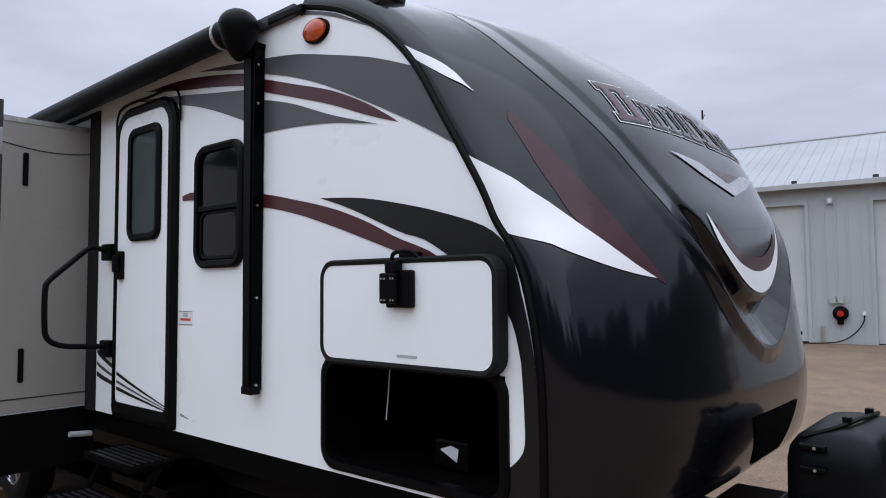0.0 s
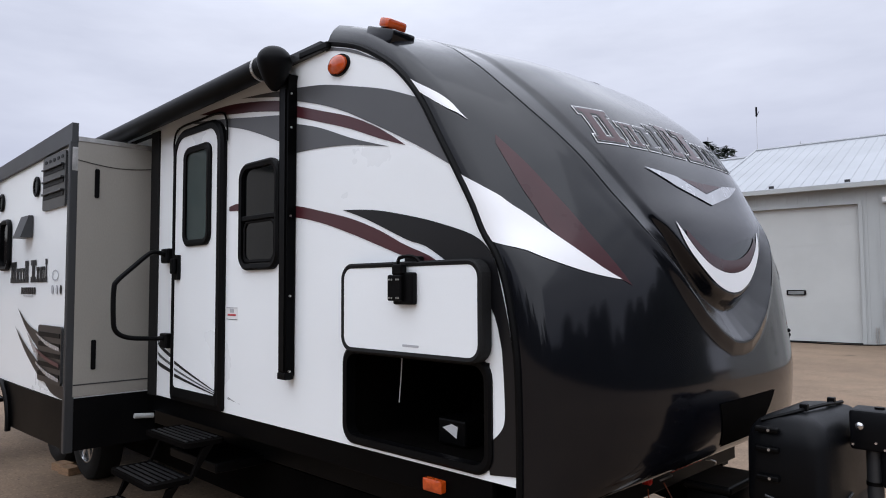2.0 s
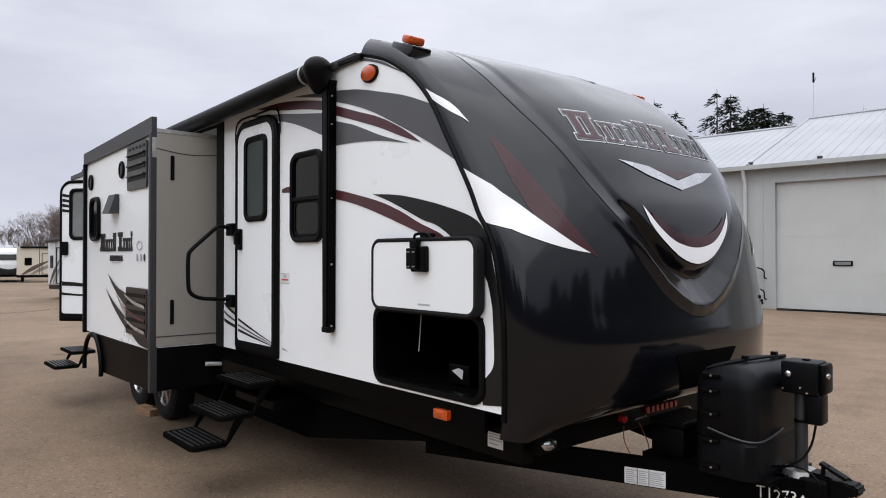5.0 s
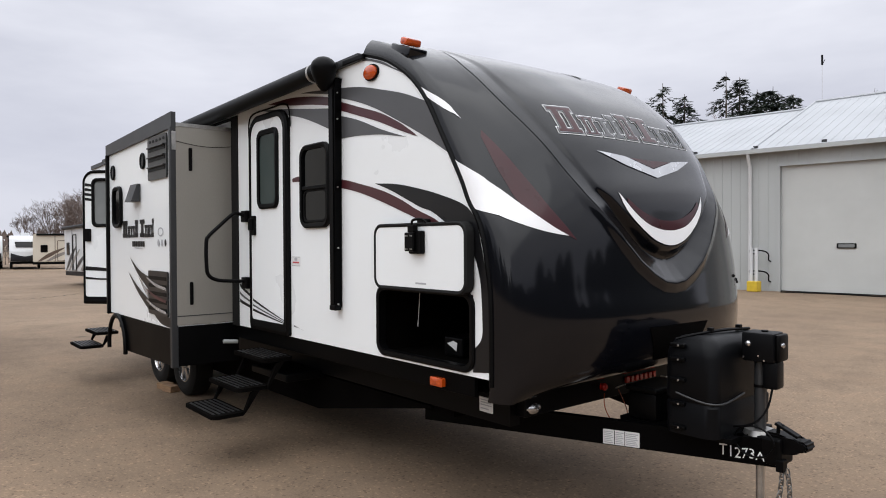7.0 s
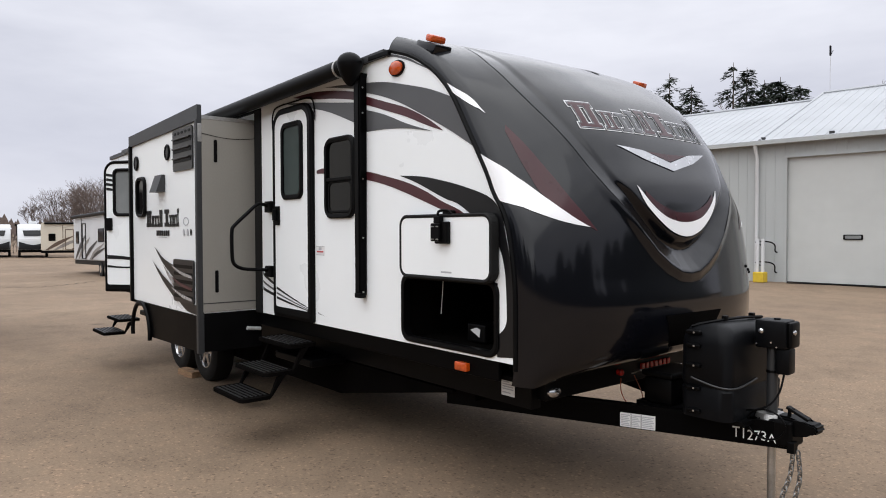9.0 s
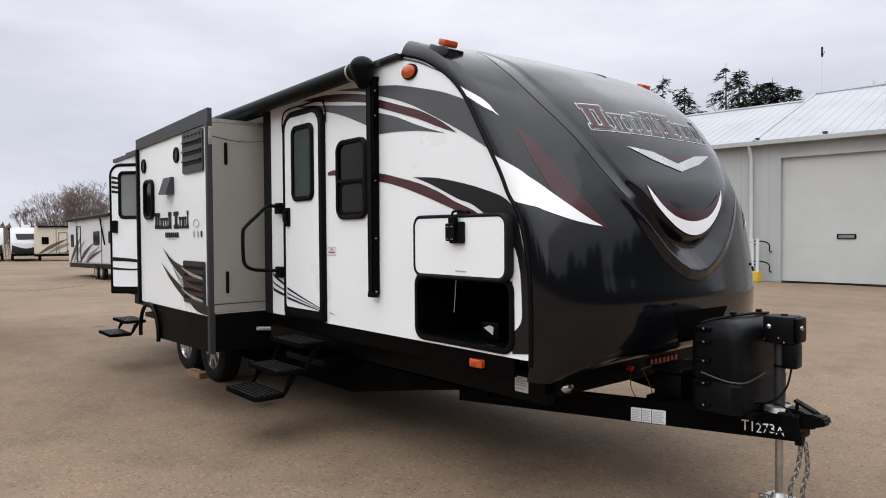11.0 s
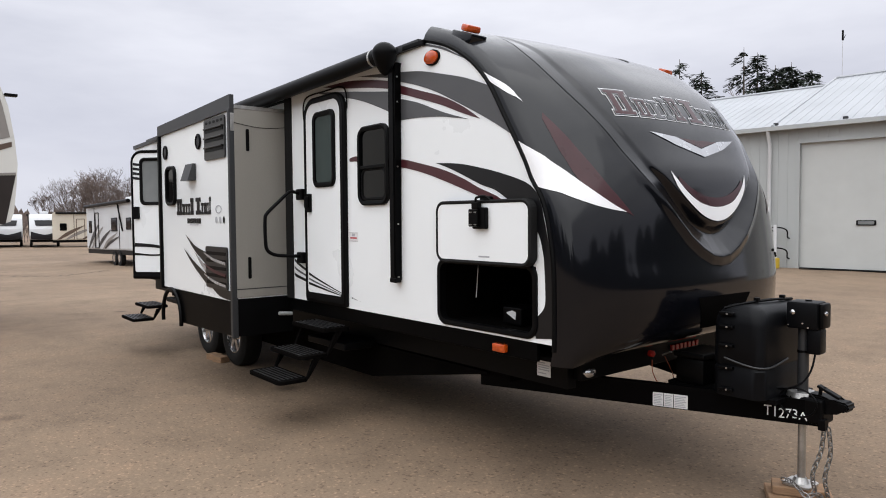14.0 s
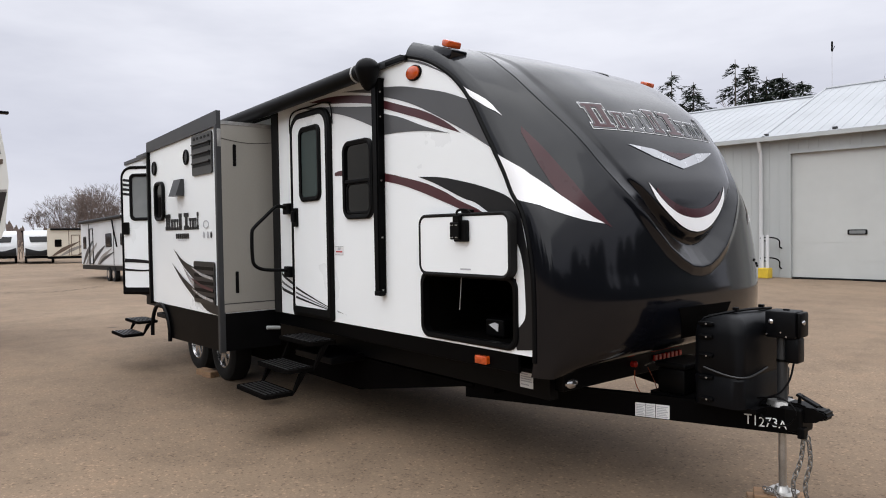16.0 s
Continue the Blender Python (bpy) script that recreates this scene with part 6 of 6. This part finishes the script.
# ---- trees ----
def bare_tree(height, seed, spread=0.5, depth=6):
    """A bare deciduous tree: trunk and limbs, and a part of many fine twigs."""
    rnd = random.Random(seed)
    trunk, twigs = bm_new(), bm_new()

    def grow(p, d, ln, r, lvl):
        q = p + d * ln * 0.5 + Vector((rnd.uniform(-1, 1), rnd.uniform(-1, 1), 0)) * ln * 0.05
        e = p + d * ln
        tube(trunk if lvl < 2 else twigs, [p, q, e], [r, r * 0.85, r * 0.66], 6 if lvl < 2 else 3, caps=False)
        if lvl >= depth:
            return
        for k in range(rnd.choice((2, 3, 3)) if lvl else 4):
            nd = (d + Vector((rnd.uniform(-1, 1), rnd.uniform(-1, 1), rnd.uniform(-0.15, 0.6))) * (spread + 0.1 * lvl)).normalized()
            start = p + d * ln * rnd.uniform(0.55, 1.0)
            grow(start, nd, ln * rnd.uniform(0.58, 0.82), max(r * 0.55, 0.012), lvl + 1)

    grow(Vector((0, 0, 0)), Vector((0, 0, 1)), height * 0.30, height * 0.016, 0)
    t = thing("bare_tree", "bare leafless deciduous tree in the distance", "tree", "bare trees")
    part("trunk", trunk, BARK, t)
    part("crown", twigs, TWIG, t, "fine bare twigs")
    return t


protos = [bare_tree(9.5, 3, 0.36), bare_tree(11, 8, 0.42), bare_tree(8, 15, 0.46)]
protos[0].matrix_world = pose(-88, 15.5, -0.65)
protos[1].matrix_world = pose(-92, 19.0, -0.65, 0, 0, 40)
protos[2].matrix_world = pose(-95, 12.0, -0.65, 0, 0, 80)
rnd = random.Random(5)
for k in range(130):
    ang = 96 - 30 * k / 130 + rnd.uniform(-0.6, 0.6)
    dist = rnd.uniform(88, 125)
    size = (0.29 + 0.63 * min(max((k - 66) / 8, 0), 1)) * rnd.uniform(0.85, 1.1)
    m = Matrix.Translation((3 - dist * math.sin(radians(ang)), -3 + dist * math.cos(radians(ang)), -0.65)) @ Matrix.Rotation(rnd.uniform(0, 6.28), 4, "Z") @ Matrix.Scale(size, 4)
    c = copy_thing(protos[k % 3], m)
    c.matrix_basis = m
for k in range(10):
    ang = 28 - 20 * k / 10 + rnd.uniform(-1, 1)
    dist = rnd.uniform(52, 64)
    m = Matrix.Translation((3 - dist * math.sin(radians(ang)), -3 + dist * math.cos(radians(ang)), 0)) @ Matrix.Rotation(rnd.uniform(0, 6.28), 4, "Z") @ Matrix.Scale(1.2 * rnd.uniform(0.9, 1.1), 4)
    c = copy_thing(protos[k % 3], m)
    c.matrix_basis = m


def conifer(height, seed, lean=0.35, sparse=1.0, label="dark spruce tree with drooping branches"):
    """A spruce: tapered trunk and whorls of drooping boughs made of many small needle clumps."""
    rnd = random.Random(seed)
    t = thing("conifer", label, "tree", "conifers")
    bm = bm_new()
    tube(bm, [(0, 0, 0), (0.05, 0, height * 0.5), (0, 0, height)], [height * 0.016, height * 0.01, 0.015], 7)
    part("trunk", bm, BARK, t)
    verts, faces = [], []
    z = height * 0.16
    while z < height * 0.985:
        f = 1 - z / height
        reach = height * lean * (f ** 0.8) * rnd.uniform(0.7, 1.1) + 0.15
        for k in range(rnd.choice((2, 3, 4))):
            if rnd.random() > sparse:
                continue
            a = rnd.uniform(0, 2 * math.pi)
            r1 = reach * rnd.uniform(0.45, 1.15)
            dx, dy = math.cos(a), math.sin(a)
            n = max(4, int(r1 * 7))
            for j in range(n):
                s = (j + rnd.random()) / n
                rr = r1 * s
                zz = z + 0.22 * r1 * s - 0.50 * r1 * s * s + rnd.uniform(-0.12, 0.12)
                for q in range(5):
                    ln, wd = rnd.uniform(0.22, 0.48), rnd.uniform(0.04, 0.09)
                    b = a + rnd.uniform(-1.2, 1.2)
                    p = Vector((dx * rr, dy * rr, zz))
                    e = p + Vector((math.cos(b) * ln, math.sin(b) * ln, rnd.uniform(-0.22, 0.03)))
                    w = Vector((-math.sin(b), math.cos(b), rnd.uniform(-0.6, 0.6))) * wd
                    i = len(verts)
                    verts.extend((p - w * 0.5, p + w * 0.5, e + w * 0.3, e - w * 0.6))
                    faces.append((i, i + 1, i + 2, i + 3))
        z += height * 0.013 * rnd.uniform(0.7, 1.3)
    me = bpy.data.meshes.new("crown")
    me.from_pydata([tuple(v) for v in verts], [], faces)
    me.materials.append(NEEDLE)
    ob = new("crown", me)
    ob.parent = t
    return t


def place(t, dx, dy, dist):
    t.matrix_world = pose(3.1 + dx * dist, -2.95 + dy * dist, 0, 0, 0, dist * 37)


place(conifer(12.6, 2, 0.30, 0.9), -0.439, 0.8735, 52)
place(conifer(12.8, 9, 0.28, 0.28, "thin half-bare dark spruce tree"), -0.453, 0.8655, 51)
place(conifer(11.4, 4, 0.46, 1.0), -0.405, 0.893, 50)
place(conifer(10.8, 6, 0.46, 1.0), -0.385, 0.905, 50)
place(conifer(11.5, 12, 0.42, 0.9), -0.422, 0.886, 51)
place(conifer(12.2, 5, 0.42, 0.55), -0.522, 0.828, 50)
place(conifer(11.0, 7, 0.45, 0.8), -0.500, 0.845, 48)

# distant woods that ring the yard
verts, faces = [], []
rnd = random.Random(11)
for k in range(5200):
    a = rnd.uniform(0, 2 * math.pi)
    r = rnd.uniform(150, 190)
    x, y = r * math.cos(a), r * math.sin(a)
    h = rnd.uniform(2.2, 5.0) * (0.75 + 0.25 * math.sin(a * 7) + 0.15 * math.sin(a * 17))
    tx, ty = -math.sin(a), math.cos(a)
    w = rnd.uniform(0.25, 0.8)
    z0 = 0 if rnd.random() < 0.5 else h * 0.3
    i = len(verts)
    s = rnd.uniform(-1.2, 1.2)
    verts.extend(((x - tx * w * 0.3, y - ty * w * 0.3, z0), (x + tx * w * 0.3, y + ty * w * 0.3, z0), (x + tx * (w + s), y + ty * (w + s), h * 0.7), (x + tx * s, y + ty * s, h), (x + tx * (s - w), y + ty * (s - w), h * 0.72)))
    faces.append((i, i + 1, i + 2, i + 3, i + 4))
me = bpy.data.meshes.new("far_woods")
me.from_pydata(verts, [], faces)
me.materials.append(TWIG)
tagged(new("far_woods", me), "brown leafless woods along the horizon", "woods", kind="stuff")

# low distribution poles by the far road
for k, (x, y, h) in enumerate(((-86, 7.6, 8.0),)):
    pole = thing("yard_lamp_post", "grey yard lamp post in the distance", "lamp post")
    bm = bm_new()
    tube(bm, [(x, y, -0.65), (x, y, h)], 0.09, 8)
    part("pole", bm, STEEL, pole)
    bm = bm_new()
    box(bm, x - 0.35, x + 0.35, y - 0.35, y + 0.1, h - 0.1, h + 0.1, 0.03)
    part("lamp_head", bm, FASCIA, pole)

# woods on the near side of the yard, which the glossy cap mirrors
verts, faces = [], []
rnd = random.Random(21)
for k in range(24000):
    a = radians(rnd.uniform(-165, 62))
    r = rnd.uniform(40, 52)
    x, y = r * math.cos(a), -3 + r * math.sin(a)
    top = 6.8 + 1.5 * math.sin(a * 9) + 1.6 * math.sin(a * 23 + 1) + 1.6 * math.sin(a * 61)
    z = rnd.uniform(0, 1) * top
    tx, ty = -math.sin(a), math.cos(a)
    w, h, s = rnd.uniform(0.7, 1.6), rnd.uniform(0.6, 1.5), rnd.uniform(-0.6, 0.6)
    i = len(verts)
    verts.extend(((x - tx * w, y - ty * w, max(z - 0.3, 0)), (x + tx * w * 0.4, y + ty * w * 0.4, max(z - 0.6, 0)), (x + tx * w, y + ty * w, z + 0.2), (x + tx * s, y + ty * s, z + h)))
    faces.append((i, i + 1, i + 2, i + 3))
me = bpy.data.meshes.new("near_woods")
me.from_pydata(verts, [], faces)
me.materials.append(NEEDLE)
tagged(new("near_woods", me), "dark evergreen woods bordering the yard", "woods", kind="stuff")

# a crack that wanders across the yard
bm = bm_new()
pts = []
for k in range(41):
    az = radians(84.5 - 7.5 * k / 40)
    d = 32 - 3.2 * math.sin(math.pi * k / 40) + 0.25 * math.sin(k * 1.7)
    x = 3.1 - d * math.sin(az)
    pts.append(Vector((x, -2.95 + d * math.cos(az), ground_z(x) + 0.006)))
rows = [(bm.verts.new(p + Vector((0.05 + 0.03 * math.sin(k * 2.3), 0, 0))), bm.verts.new(p - Vector((0.05 + 0.03 * math.cos(k * 1.9), 0, 0)))) for k, p in enumerate(pts)]
for p, q in zip(rows, rows[1:]):
    bm.faces.new((p[0], p[1], q[1], q[0]))
tagged(link_mesh("tar_seam", bm, RUBBER), "dark tar-filled crack across the tarmac", "crack", kind="stuff")
